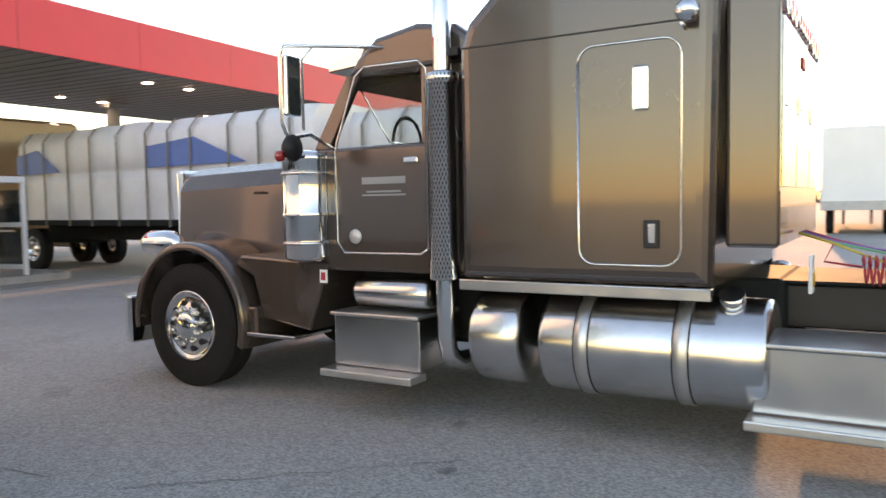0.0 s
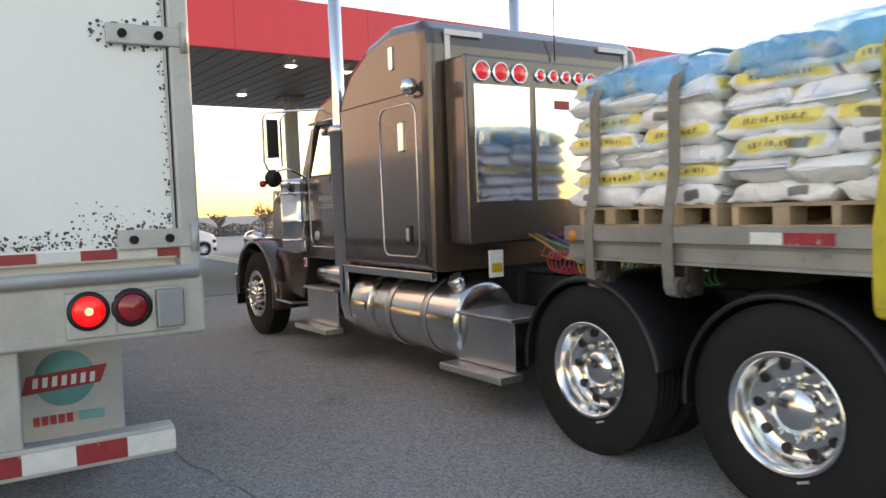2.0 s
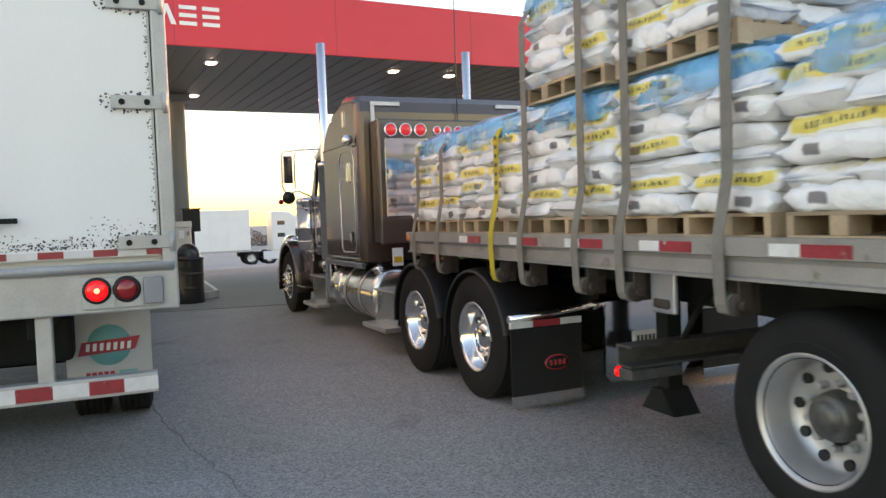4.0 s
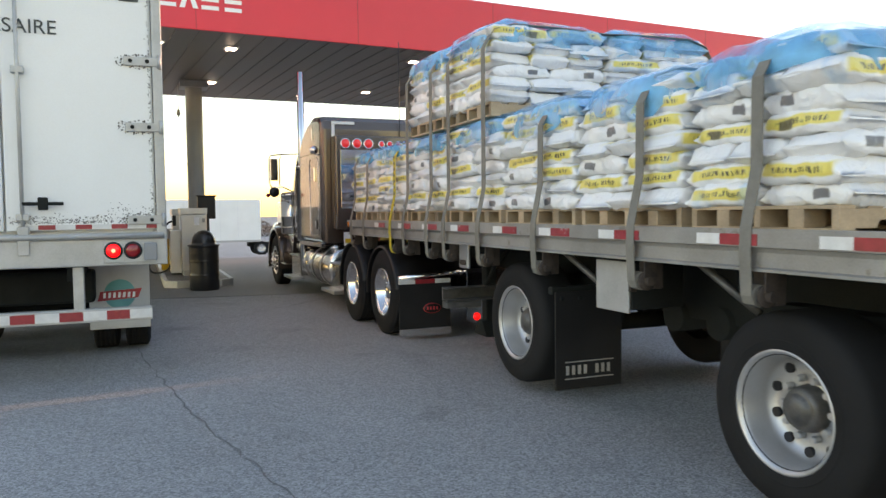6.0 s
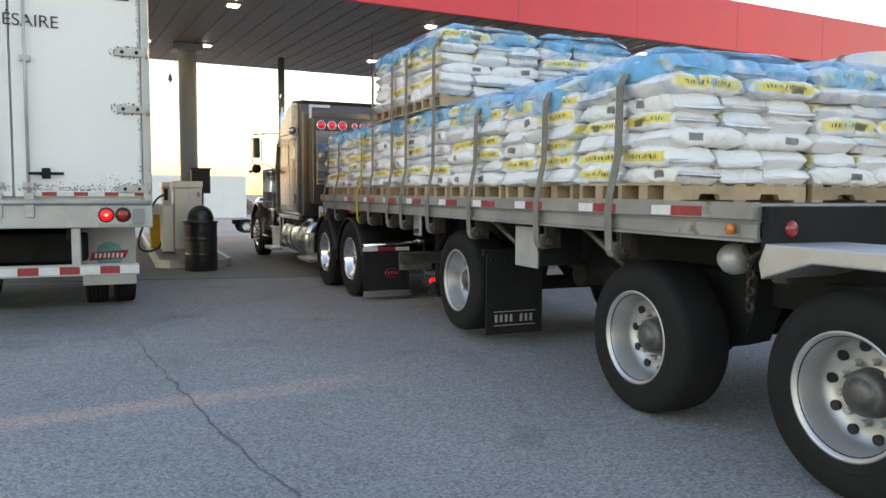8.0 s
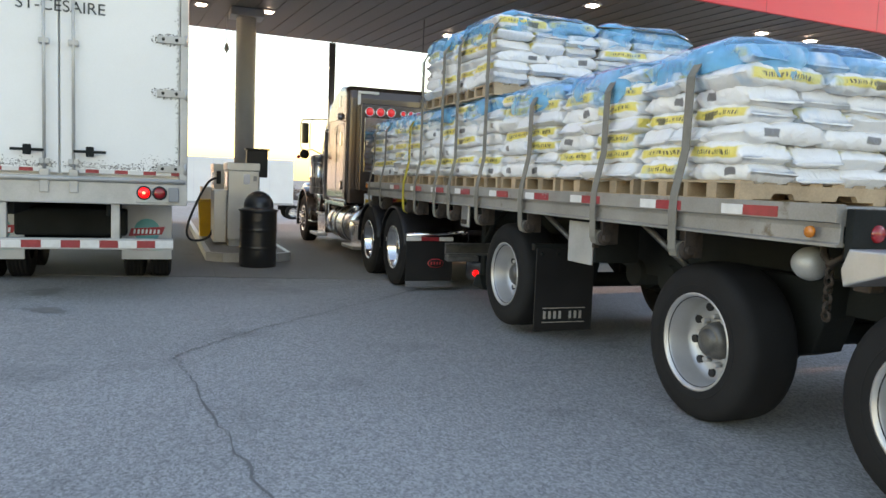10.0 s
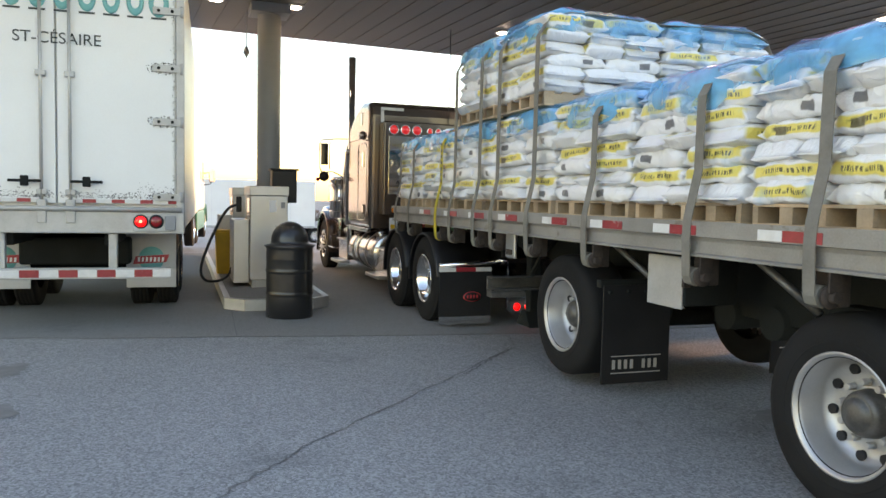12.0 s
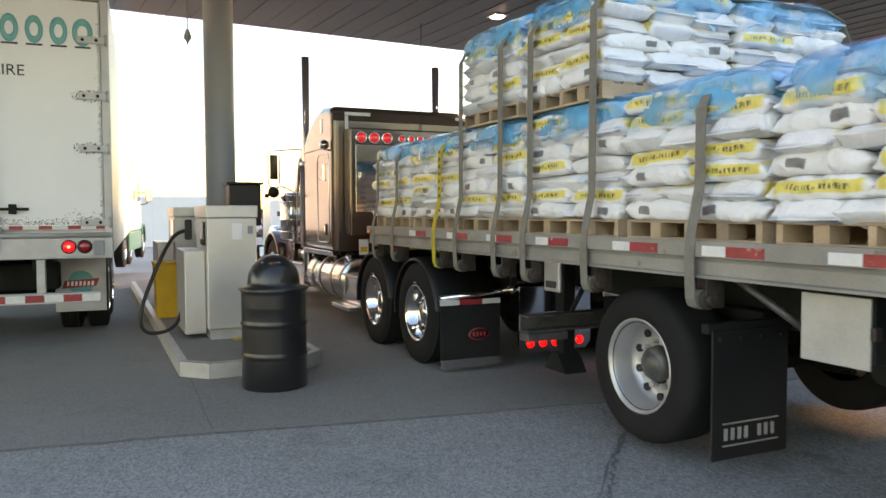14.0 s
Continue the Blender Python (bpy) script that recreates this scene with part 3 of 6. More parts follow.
def island(x0, x1, y0, y1):
    isl = thing("fuel_island", "raised concrete fuel island with a steel-edged kerb", "kerb island", "fuel islands")
    isl["kind"] = "structure"
    c = 0.24
    bm = B()
    prism(bm, [(x0 + c, y0), (x1 - c, y0), (x1, y0 + c), (x1, y1 - c), (x1 - c, y1), (x0 + c, y1), (x0, y1 - c), (x0, y0 + c)], 0.0, 0.15, "z", 0.015)
    part("slab", bm, "concrete", isl)
    bm = B()
    pts = [(x0 + c, y0), (x1 - c, y0), (x1, y0 + c), (x1, y1 - c), (x0, y1 - c), (x0, y0 + c), (x0 + c, y0)]
    for a, b in zip(pts, pts[1:]):
        if b[1] == a[1] == y1 - c:
            continue
        d = Vector((b[0] - a[0], b[1] - a[1], 0)).normalized()
        n = Vector((d.y, -d.x, 0)) * 0.006
        q = [Vector((*a, 0.01)), Vector((*b, 0.01)), Vector((*b, 0.154)), Vector((*a, 0.154))]
        bm.faces.new([bm.verts.new(v + n) for v in q])
        q = [Vector((*a, 0.157)) + n, Vector((*b, 0.157)) + n, Vector((*b, 0.157)) - n * 12, Vector((*a, 0.157)) - n * 12]
        bm.faces.new([bm.verts.new(v) for v in q])
    part("kerb_edge", bm, "galv", isl, "worn steel kerb edge")
    return isl


def dispenser(x, y, hose=True, name="fuel_dispenser"):
    dp = thing(name, "tall brushed-steel diesel dispenser with a lower side cabinet", "fuel pump", "fuel dispensers", at=pose(x, y, 0.15))
    bm = B()
    box(bm, -0.24, 0.24, -0.2, 0.85, 0, 0.12, 0.005)
    part("plinth", bm, "galv", dp)
    bm = B()
    box(bm, -0.27, 0.27, -0.25, 0.7, 0.12, 1.36, 0.012)
    part("cabinet", bm, "dispenser", dp)
    bm = B()
    box(bm, -0.285, 0.285, -0.265, 0.72, 1.36, 1.5, 0.012)
    part("head", bm, "dispenser", dp)
    bm = B()
    box(bm, -0.5, -0.275, -0.1, 0.75, 0.06, 1.0, 0.012)
    part("side_cabinet", bm, "dispenser", dp)
    bm = B()
    box(bm, 0.0, 0.11, -0.256, -0.25, 1.12, 1.3, 0.002)
    part("notice", bm, "white_print", dp, "small white notice sheet")
    bm = B()
    box(bm, 0.17, 0.23, -0.256, -0.25, 1.18, 1.27, 0.002)
    part("keypad", bm, "column", dp)
    bm = B()
    box(bm, -0.276, -0.27, -0.12, 0.3, 1.05, 1.32, 0.002)
    part("display", bm, "glass", dp, "dark display window")
    bm = B()
    box(bm, -0.02, 0.3, -0.32, -0.27, 0.002, 0.02, 0.002)
    part("warning_strip", bm, "yellow", dp, "black and yellow warning strip")
    if not hose:
        return dp
    bm = B()
    pts = [(-0.35, 0.55, 1.22), (-0.5, 0.5, 1.18), (-0.62, 0.4, 1.05), (-0.78, 0.25, 0.75), (-0.92, 0.15, 0.4), (-0.95, 0.12, 0.2), (-0.88, 0.15, 0.08), (-0.7, 0.25, 0.06), (-0.55, 0.4, 0.12), (-0.48, 0.5, 0.25)]
    fine = []
    for a, b, c, d in zip([pts[0]] + pts, pts, pts[1:], pts[2:] + [pts[-1]]):
        for u in (0, 0.25, 0.5, 0.75):
            fine.append([0.5 * (2 * q + (r - p) * u + (2 * p - 5 * q + 4 * r - s) * u * u + (3 * q - p - 3 * r + s) * u**3) for p, q, r, s in zip(a, b, c, d)])
    tube(bm, fine + [pts[-1]], 0.022, 8)
    part("hose", bm, "hose", dp, "looped black fuel hose")
    bm = B()
    box(bm, -0.42, -0.34, 0.5, 0.58, 1.1, 1.34, 0.015)
    part("nozzle", bm, "black", dp)
    return dp


def barrel(x, y):
    b = thing("waste_drum", "black painted oil drum with a domed bin lid", "waste bin", at=pose(x, y, 0.006))
    bm = B()
    prof = [(0.001, 0), (0.28, 0), (0.29, 0.012)]
    for z in (0.3, 0.58):
        prof += [(0.285, z - 0.035), (0.285, z - 0.02), (0.298, z), (0.285, z + 0.02), (0.285, z + 0.035)]
    for k in range(6):
        prof += [(0.285, 0.72 + k * 0.022), (0.288, 0.731 + k * 0.022)]
    prof += [(0.285, 0.855), (0.298, 0.87), (0.298, 0.885), (0.28, 0.89)]
    lathe(bm, prof, 40, "z")
    part("drum", bm, "drum", b, "ribbed black steel drum")
    bm = B()
    prof = [(0.31, 0.88), (0.312, 0.9), (0.235, 0.915)] + [(0.23 * math.cos(radians(a)), 0.95 + 0.24 * math.sin(radians(a))) for a in range(0, 90, 9)] + [(0.002, 1.19)]
    lathe(bm, prof, 40, "z")
    part("dome_lid", bm, "drum", b, "glossy black dome lid")
    for k in range(7):
        bm = B()
        a = radians(k * 51 + 20)
        c = Vector((0.17 * math.cos(a), 0.17 * math.sin(a), 1.125))
        bmesh.ops.create_icosphere(bm, subdivisions=1, radius=0.008, matrix=Matrix.Translation(c))
        part("rivet", bm, "chrome", b)
    return b


def build_islands():
    island(-3.57, -2.2, -0.5, 9.4)
    island(2.2, 4.1, -2.1, 9.6)
    dispenser(-2.88, 1.1)
    dispenser(-2.95, 3.9, False)
    dispenser(3.3, 1.2, False)
    barrel(-2.83, -1.02)
    # black information cabinet on a post
    c = thing("card_reader", "black card reader box on a steel post", "terminal", at=pose(-2.5, 2.25, 0.15))
    bm = B()
    box(bm, -0.2, 0.2, -0.15, 0.15, 1.25, 1.78, 0.015)
    box(bm, -0.23, 0.23, -0.18, 0.18, 1.78, 1.81, 0.008)
    part("housing", bm, "black", c)
    bm = B()
    box(bm, -0.06, 0.06, -0.06, 0.06, 0, 1.25, 0.008)
    part("post", bm, "black", c)
    y = thing("washer_bin", "yellow plastic windscreen washer bin with a dark side", "bin", at=pose(-3.36, 3.2, 0.15))
    bm = B()
    prism(bm, [(-0.16, 0), (0.16, 0), (0.19, 0.72), (-0.19, 0.72)], -0.2, 0.2, "y", 0.015)
    part("tub", bm, "yellow", y)
    bm = B()
    box(bm, -0.2, 0.2, -0.21, 0.21, 0.72, 0.76, 0.01)
    part("rim", bm, "yellow", y)
    # telephone booth
    b = thing("phone_booth", "white-framed glass telephone booth with an open side", "phone booth", at=pose(2.7, -1.44, 0.15, 0, 0, 12))
    w, h = 0.42, 2.05
    for sx in (-1, 1):
        for sy in (-1, 1):
            bm = B()
            box(bm, sx * w - 0.04, sx * w + 0.04, sy * w - 0.04, sy * w + 0.04, 0, h - 0.13, 0.008)
            part("post", bm, "white_cab", b)
    bm = B()
    box(bm, -w - 0.05, w + 0.05, -w - 0.05, w + 0.05, h - 0.13, h, 0.012)
    part("roof", bm, "white_cab", b)
    for z in (0.12, 1.0):
        for sx in (-1, 1):
            bm = B()
            box(bm, sx * w - 0.03, sx * w + 0.03, -w + 0.04, w - 0.04, z, z + 0.1, 0.005)
            part("crossbar", bm, "white_cab", b)
            bm = B()
            box(bm, sx * w - 0.008, sx * w + 0.008, -w + 0.04, w - 0.04, z + 0.1, z + 0.78)
            part("pane", bm, "glass", b)
        bm = B()
        box(bm, -w + 0.04, w - 0.04, w - 0.03, w + 0.03, z, z + 0.1, 0.005)
        part("crossbar", bm, "white_cab", b)
    bm = B()
    box(bm, -0.16, 0.16, w - 0.2, w - 0.04, 1.1, 1.5, 0.015)
    part("telephone", bm, "black", b)
    bm = B()
    box(bm, -0.12, 0.12, w - 0.21, w - 0.2, 0.85, 1.02)
    part("sign", bm, "yellow", b)


# ---- wheels ----
WHEELS = {}


def wheel_mesh(kind, radius, wide):
    """Tyre and rim, the outer face towards -x, centred on the hub."""
    h = wide / 2
    bm = B()
    R = radius
    prof = [(R * 0.56, -h * 0.86), (R * 0.62, -h * 0.98), (R * 0.74, -h * 1.0), (R * 0.86, -h * 0.99), (R * 0.945, -h * 0.9), (R * 0.985, -h * 0.76)]
    for k in range(0 if kind == "trailer" else 5):
        a = -0.68 + k * 0.34
        prof += [(R, h * (a - 0.1)), (R, h * (a + 0.1))] + ([(R - 0.005, h * (a + 0.12)), (R - 0.005, h * (a + 0.22))] if k < 4 else [])
    if kind == "trailer":
        prof += [(R, -h * 0.6), (R * 1.002, 0), (R, h * 0.6)]
    prof += [(R * 0.985, h * 0.84), (R * 0.945, h * 0.92), (R * 0.8, h), (R * 0.56, h * 0.86)]
    lathe(bm, prof, 56, "x")
    # raised lettering ring and shoulder rib
    lathe(bm, [(R * 0.7, -h * 1.0), (R * 0.71, -h * 1.02), (R * 0.72, -h * 1.0)], 56, "x")
    tyre = mesh_of("tyre_" + kind, bm, "rubber")
    bm = B()
    r = R * (0.612 if kind == "trailer" else 0.565)
    if kind == "steer":
        dish = [(r, -h * 0.9), (r * 1.03, -h * 0.97), (r * 0.97, -h * 1.0), (r * 0.9, -h * 0.85), (r * 0.82, -h * 0.8), (r * 0.5, -h * 1.12), (r * 0.42, -h * 1.15)]
        face, cap = -h * 0.98, -h * 1.5
    else:
        dish = [(r, -h * 0.9), (r * 1.03, -h * 0.97), (r * 0.97, -h * 1.0), (r * 0.9, -h * 0.78), (r * 0.86, -h * 0.2), (r * 0.8, h * 0.02), (r * 0.66, h * 0.08), (r * 0.45, h * 0.08), (r * 0.4, h * 0.06)]
        face, cap = h * 0.05, -h * 0.55
    lathe(bm, dish, 48, "x", mi=0)
    for k in range(10):
        a = 2 * math.pi * (k + 0.5) / 10
        rr = r * 0.66 if kind == "steer" else r * 0.73
        dx = -h * 0.97 if kind == "steer" else h * 0.03
        c = Vector((dx, rr * math.cos(a), rr * math.sin(a)))
        cyl(bm, c + Vector((-0.012, 0, 0)), c + Vector((0.03, 0, 0)), r * 0.088, 12, mi=1)
        a = 2 * math.pi * k / 10
        c = Vector((face + (-0.02 if kind == "steer" else 0), r * 0.5 * math.cos(a), r * 0.5 * math.sin(a)))
        cyl(bm, c + Vector((-0.05, 0, 0)), c, 0.017, 8, r2=0.02, mi=0)
    if kind == "trailer":
        lathe(bm, [(r * 0.4, face), (r * 0.37, face - 0.06), (r * 0.31, face - 0.09), (r * 0.29, cap * 0.75), (r * 0.25, cap * 0.8), (r * 0.24, cap * 0.92), (r * 0.1, cap), (0.001, cap)], 24, "x", mi=2)
    else:
        lathe(bm, [(r * 0.44, face), (r * 0.43, face - 0.03), (r * 0.38, face + (cap - face) * 0.7), (r * 0.25, cap * 0.97), (0.001, cap)], 28, "x", mi=0)
    # balance weight on the tyre bead
    if kind == "drive":
        box(bm, -h * 1.04, -h * 0.98, -0.03, 0.03, r * 1.06, r * 1.1, 0, mi=3)
    rim = mesh_of("rim_" + kind, bm, ["alloy" if kind == "trailer" else "polished", "black", "hub", "galv"])
    WHEELS[kind] = (tyre, rim, radius)


def wheel(kind, parent, x, y, z=None, flip=False):
    tyre, rim, R = WHEELS[kind]
    w = new("wheel", tyre)
    w.parent = parent
    w.matrix_basis = pose(x, y, R if z is None else z, 0, 0, 180 if flip else 0)
    r = new("rim", rim)
    r.parent = w
    tagged(r, "polished alloy rim" if kind != "trailer" else "grey alloy rim with a dark hub")
    return w


SPUN = []  # wheel, place, radius, flipped, which vehicle


def add_wheel(kind, parent, x, y, flip, who, z=None):
    w = wheel(kind, parent, x, y, z, flip)
    SPUN.append((w, (x, y, WHEELS[kind][2] if z is None else z), WHEELS[kind][2], flip, who))
    return w


# ---- the brown tractor ----
def arc_fender(bm, y, z, r, x0, x1, a0, a1, t=0.025, lip=0.05, seg=24):
    """A wheel arch of rounded section; angles from straight ahead, upwards."""
    prof = [(r - lip, x0), (r - 0.012, x0 - 0.012), (r, x0 + 0.01), (r + 0.012, x0 + 0.08), (r + 0.012, x1), (r - t, x1), (r - t, x0 + 0.06), (r - t, x0 + 0.02), (r - lip, x0)]
    lathe(bm, prof, seg, "x", (0, y, z), arc=(a0, a1))


def build_tractor():
    T = thing("truck_tractor", "brown metallic long-nose truck tractor with chrome stacks and sleeper", "truck")
    # sleeper
    bm = B()
    prism(bm, [(2.5, 1.02), (2.47, 2.85), (2.5, 2.98), (2.6, 3.06), (3.05, 3.1), (3.45, 3.02), (3.8, 2.86), (4.02, 2.66), (4.08, 2.5), (4.08, 1.02)], -1.23, 1.23, "x", 0.09, 4)
    part("sleeper", bm, "paint", T, "brown metallic sleeper box with rounded edges")
    for s in (-1, 1):
        bm = B()
        box(bm, min(s * 1.24, s * 1.18), max(s * 1.24, s * 1.18), 2.5, 4.08, 0.95, 1.02, 0.006)
        part("sill_trim", bm, "steel", T, "bright sill trim")
    # body seams
    for s in (-1, 1):
        bm = B()
        box(bm, s * 1.232 - 0.002, s * 1.232 + 0.002, 2.6, 4.05, 2.49, 2.5)
        part("seam", bm, "black", T)
    # sleeper door: raised rim
    for s in (-1, 1):
        bm = B()
        x = s * 1.232
        y0, y1, z0, z1, c = 2.66, 3.26, 1.14, 2.41, 0.1
        pts = []
        for cy, cz, a0 in ((y1 - c, z1 - c, 0), (y0 + c, z1 - c, 90), (y0 + c, z0 + c, 180), (y1 - c, z0 + c, 270)):
            for a in range(0, 91, 18):
                pts.append((x, cy + c * math.cos(radians(a0 + a)), cz + c * math.sin(radians(a0 + a))))
        tube(bm, pts + [pts[0]], 0.008, 6)
        part("door_seal", bm, "steel", T, "bright sealing bead of the bunk door")
        bm = B()
        box(bm, min(x, x + s * 0.012), max(x, x + s * 0.012), 2.84, 2.93, 2.02, 2.27, 0.012)
        part("vent", bm, "chrome", T, "chrome vent cover")
        bm = B()
        box(bm, min(x, x + s * 0.012), max(x, x + s * 0.012), 2.78, 2.87, 1.24, 1.4, 0.006)
        h = part("latch", bm, "black", T)
        bm = B()
        box(bm, min(x + s * 0.01, x + s * 0.022), max(x + s * 0.01, x + s * 0.022), 2.8, 2.84, 1.27, 1.38, 0.004)
        part("paddle", bm, "chrome", h)
        bm = B()
        box(bm, min(x, x + s * 0.012), max(x, x + s * 0.012), 2.98, 3.05, 2.72, 2.92, 0.01)
        part("vent", bm, "chrome", T)
        bm = B()
        lathe(bm, [(0.001, -0.07), (0.06, -0.05), (0.07, 0.0), (0.05, 0.04), (0.001, 0.06)], 18, "y", (s * 1.31, 2.62, 2.52))
        cyl(bm, (s * 1.31, 2.64, 2.46), (s * 1.2, 2.64, 2.44), 0.012, 8)
        part("work_lamp", bm, "chrome", T, "round chrome work lamp")
    # storage cabinet on the back wall
    bm = B()
    box(bm, -1.07, 1.07, 2.18, 2.46, 1.24, 2.73, 0.025, seg=3)
    cab = part("cabinet", bm, "paint", T, "brown storage cabinet on the sleeper's back wall")
    for x0, x1 in ((-0.99, -0.43), (-0.37, 0.3), (0.36, 0.99)):
        bm = B()
        box(bm, x0, x1, 2.168, 2.18, 1.575, 2.5, 0.003)
        d = part("door", bm, "mirror", cab, "mirror-polished cabinet door")
        bm = B()
        box(bm, x0 + 0.04, x0 + 0.13, 2.158, 2.168, 2.02, 2.13, 0.003)
        box(bm, x0 + 0.06, x0 + 0.1, 2.146, 2.16, 2.05, 2.12, 0.003)
        part("lock", bm, "steel", d)
    bm = B()
    box(bm, -0.16, 0.0, 2.158, 2.168, 2.33, 2.4, 0.004)
    part("badge", bm, "red_print", cab, "small dark red badge")
    bm = B()
    box(bm, -1.05, 1.05, 2.176, 2.18, 1.26, 1.55)
    part("kick_plate", bm, "paint", cab)
    for k, (x, r) in enumerate([(-0.91 + 0.19 * k, 0.07) for k in range(3)] + [(-0.31 + 0.142 * k, 0.042) for k in range(5)] + [(0.53 + 0.19 * k, 0.07) for k in range(3)]):
        bm = B()
        disc_lamp(bm, (x, 2.178, 2.6), r, "y", 0.028)
        l = part("marker_lamp", bm, "red_lens", cab, "round red marker lamp")
        bm = B()
        lathe(bm, [(r + 0.014, 0.0), (r + 0.012, -0.016), (r, -0.02), (r - 0.004, 0.0)], 20, "y", (x, 2.178, 2.6))
        part("bezel", bm, "chrome", l)
    # white corner tape on the back wall
    for s in (-1, 1):
        bm = B()
        x = s * 1.05
        box(bm, min(x, x - s * 0.38), max(x, x - s * 0.38), 2.462, 2.468, 2.93, 2.975, 0)
        box(bm, min(x, x - s * 0.05), max(x, x - s * 0.05), 2.461, 2.467, 2.72, 2.925, 0)
        part("corner_tape", bm, "tape_white", T, "white reflective corner tape")
    bm = B()
    cyl(bm, (0.1, 2.44, 2.7), (0.1, 2.42, 4.3), 0.006, 6)
    part("antenna", bm, "black", T)
    # day cab
    bm = B()
    prism(bm, [(4.06, 1.02), (4.06, 1.94), (5.42, 1.94), (5.46, 1.02)], -1.06, 1.06, "x", 0.03, 2)
    part("cab", bm, "paint", T, "brown metallic cab")
    bm = B()
    prism(bm, [(4.06, 2.44), (4.06, 2.62), (4.2, 2.72), (4.5, 2.76), (4.85, 2.7), (5.02, 2.56), (5.1, 2.44)], -1.06, 1.06, "x", 0.05, 3)
    part("cab_roof", bm, "paint", T)
    for s in (-1, 1):
        a, b = sorted((s * 1.06, s * 1.0))
        bm = B()
        prism(bm, [(4.06, 1.93), (4.06, 2.45), (4.46, 2.45), (4.46, 1.93)], a, b, "x", 0.006)
        part("cab_pillar", bm, "paint", T)
        bm = B()
        prism(bm, [(4.98, 2.45), (5.1, 2.45), (5.42, 1.93), (5.28, 1.93)], a, b, "x", 0.006)
        part("cab_pillar", bm, "paint", T)
        bm = B()
        a, b = sorted((s * 1.035, s * 1.03))
        prism(bm, [(4.46, 1.94), (4.46, 2.445), (4.985, 2.445), (5.285, 1.94)], a, b, "x", 0)
        part("side_window", bm, "clear", T, "clear side window").visible_shadow = False
        bm = B()
        box(bm, s * 0.55 - 0.26, s * 0.55 + 0.26, 4.12, 4.3, 1.8, 2.35, 0.05)
        part("seat", bm, "dusty", T, "dark seat back")
    bm = B()
    lathe(bm, [(0.2, -0.015), (0.222, 0), (0.2, 0.015), (0.188, 0), (0.2, -0.015)], 24, "y", (-0.5, 4.95, 1.98))
    part("steering_wheel", bm, "black", T)
    bm = B()
    box(bm, -0.9, 0.9, 4.46, 5.2, 2.38, 2.44, 0.01)
    part("headliner", bm, "dusty", T)
    bm = B()
    w = pose(0, 5.12, 2.44) @ pose(0, 0, 0, -32, 0, 0)
    box(bm, -0.92, -0.02, 0.0, 0.012, -0.56, -0.02, 0.004, m=w)
    box(bm, 0.02, 0.92, 0.0, 0.012, -0.56, -0.02, 0.004, m=w)
    part("windscreen", bm, "clear", T).visible_shadow = False
    bm = B()
    prism(bm, [(4.95, 2.66), (5.3, 2.56), (5.3, 2.5), (5.02, 2.52)], -1.02, 1.02, "x", 0.008)
    part("sun_visor", bm, "chrome", T, "chrome drop sun visor")
    for s in (-1, 1):
        bm = B()
        x = s * 1.062
        pts = [(x, 4.42, 1.2), (x, 4.42, 2.44), (x, 4.48, 2.5), (x, 4.94, 2.5), (x, 5.02, 2.44), (x, 5.2, 1.98), (x, 5.22, 1.9), (x, 5.22, 1.24), (x, 5.15, 1.16), (x, 4.48, 1.16), (x, 4.42, 1.2)]
        tube(bm, pts, 0.01, 6)
        d = part("cab_door", bm, "steel", T, "bright beading round the cab door")
        bm = B()
        for k, (y0, y1, z) in enumerate(((4.6, 4.98, 1.66), (4.64, 4.94, 1.6), (4.6, 4.98, 1.575))):
            box(bm, min(x, x + s * 0.004), max(x, x + s * 0.004), y0, y1, z, z + (0.05 if k == 0 else 0.012))
        part("lettering_bar", bm, "column", T, "unreadable silver door lettering")
        bm = B()
        box(bm, *sorted((s * 1.09, s * 1.1)), 5.3, 5.37, 0.93, 1.03, 0.002)
        sk = part("sticker", bm, "white_print", T, "small red and white sticker")
        bm = B()
        box(bm, *sorted((s * 1.1, s * 1.104)), 5.315, 5.355, 0.95, 1.01)
        part("sticker_bar", bm, "red_print", sk)
        bm = B()
        lathe(bm, [(0.001, s * 0.014), (0.05, s * 0.012), (0.055, 0)], 18, "x", (x, 5.05, 1.28))
        part("emblem", bm, "silver", T)
        bm = B()
        box(bm, min(x, x + s * 0.03), max(x, x + s * 0.03), 4.48, 4.6, 1.8, 1.84, 0.008)
        part("handle", bm, "chrome", T)
        # air cleaner
        bm = B()
        cx, cy = s * 1.1, 5.46
        prof = [(0.001, 1.1), (0.16, 1.1), (0.19, 1.13), (0.19, 1.42), (0.196, 1.43), (0.196, 1.46), (0.19, 1.47), (0.19, 1.84), (0.196, 1.85), (0.196, 1.88), (0.17, 1.91), (0.001, 1.93)]
        lathe(bm, prof, 32, "z", (cx, cy, 0))
        a = part("air_cleaner", bm, "chrome", T, "polished cylindrical air cleaner")
        for z in (1.22, 1.74):
            bm = B()
            lathe(bm, [(0.19, z), (0.2, z), (0.2, z + 0.025), (0.19, z + 0.025)], 32, "z", (cx, cy, 0))
            box(bm, min(cx, s * 0.9), max(cx, s * 0.9), cy - 0.2, cy - 0.17, z, z + 0.025)
            part("bracket", bm, "steel", a)
        # mirrors
        bm = B()
        mx = s * 1.5
        tube(bm, [(s * 1.04, 4.75, 2.62), (s * 1.3, 5.2, 2.64), (mx, 5.3, 2.62), (mx + s * 0.03, 5.31, 2.55), (mx + s * 0.03, 5.31, 2.1), (mx, 5.3, 2.02), (s * 1.44, 5.3, 1.99), (s * 1.3, 5.25, 2.02), (s * 1.1, 5.2, 1.92)], 0.014, 8)
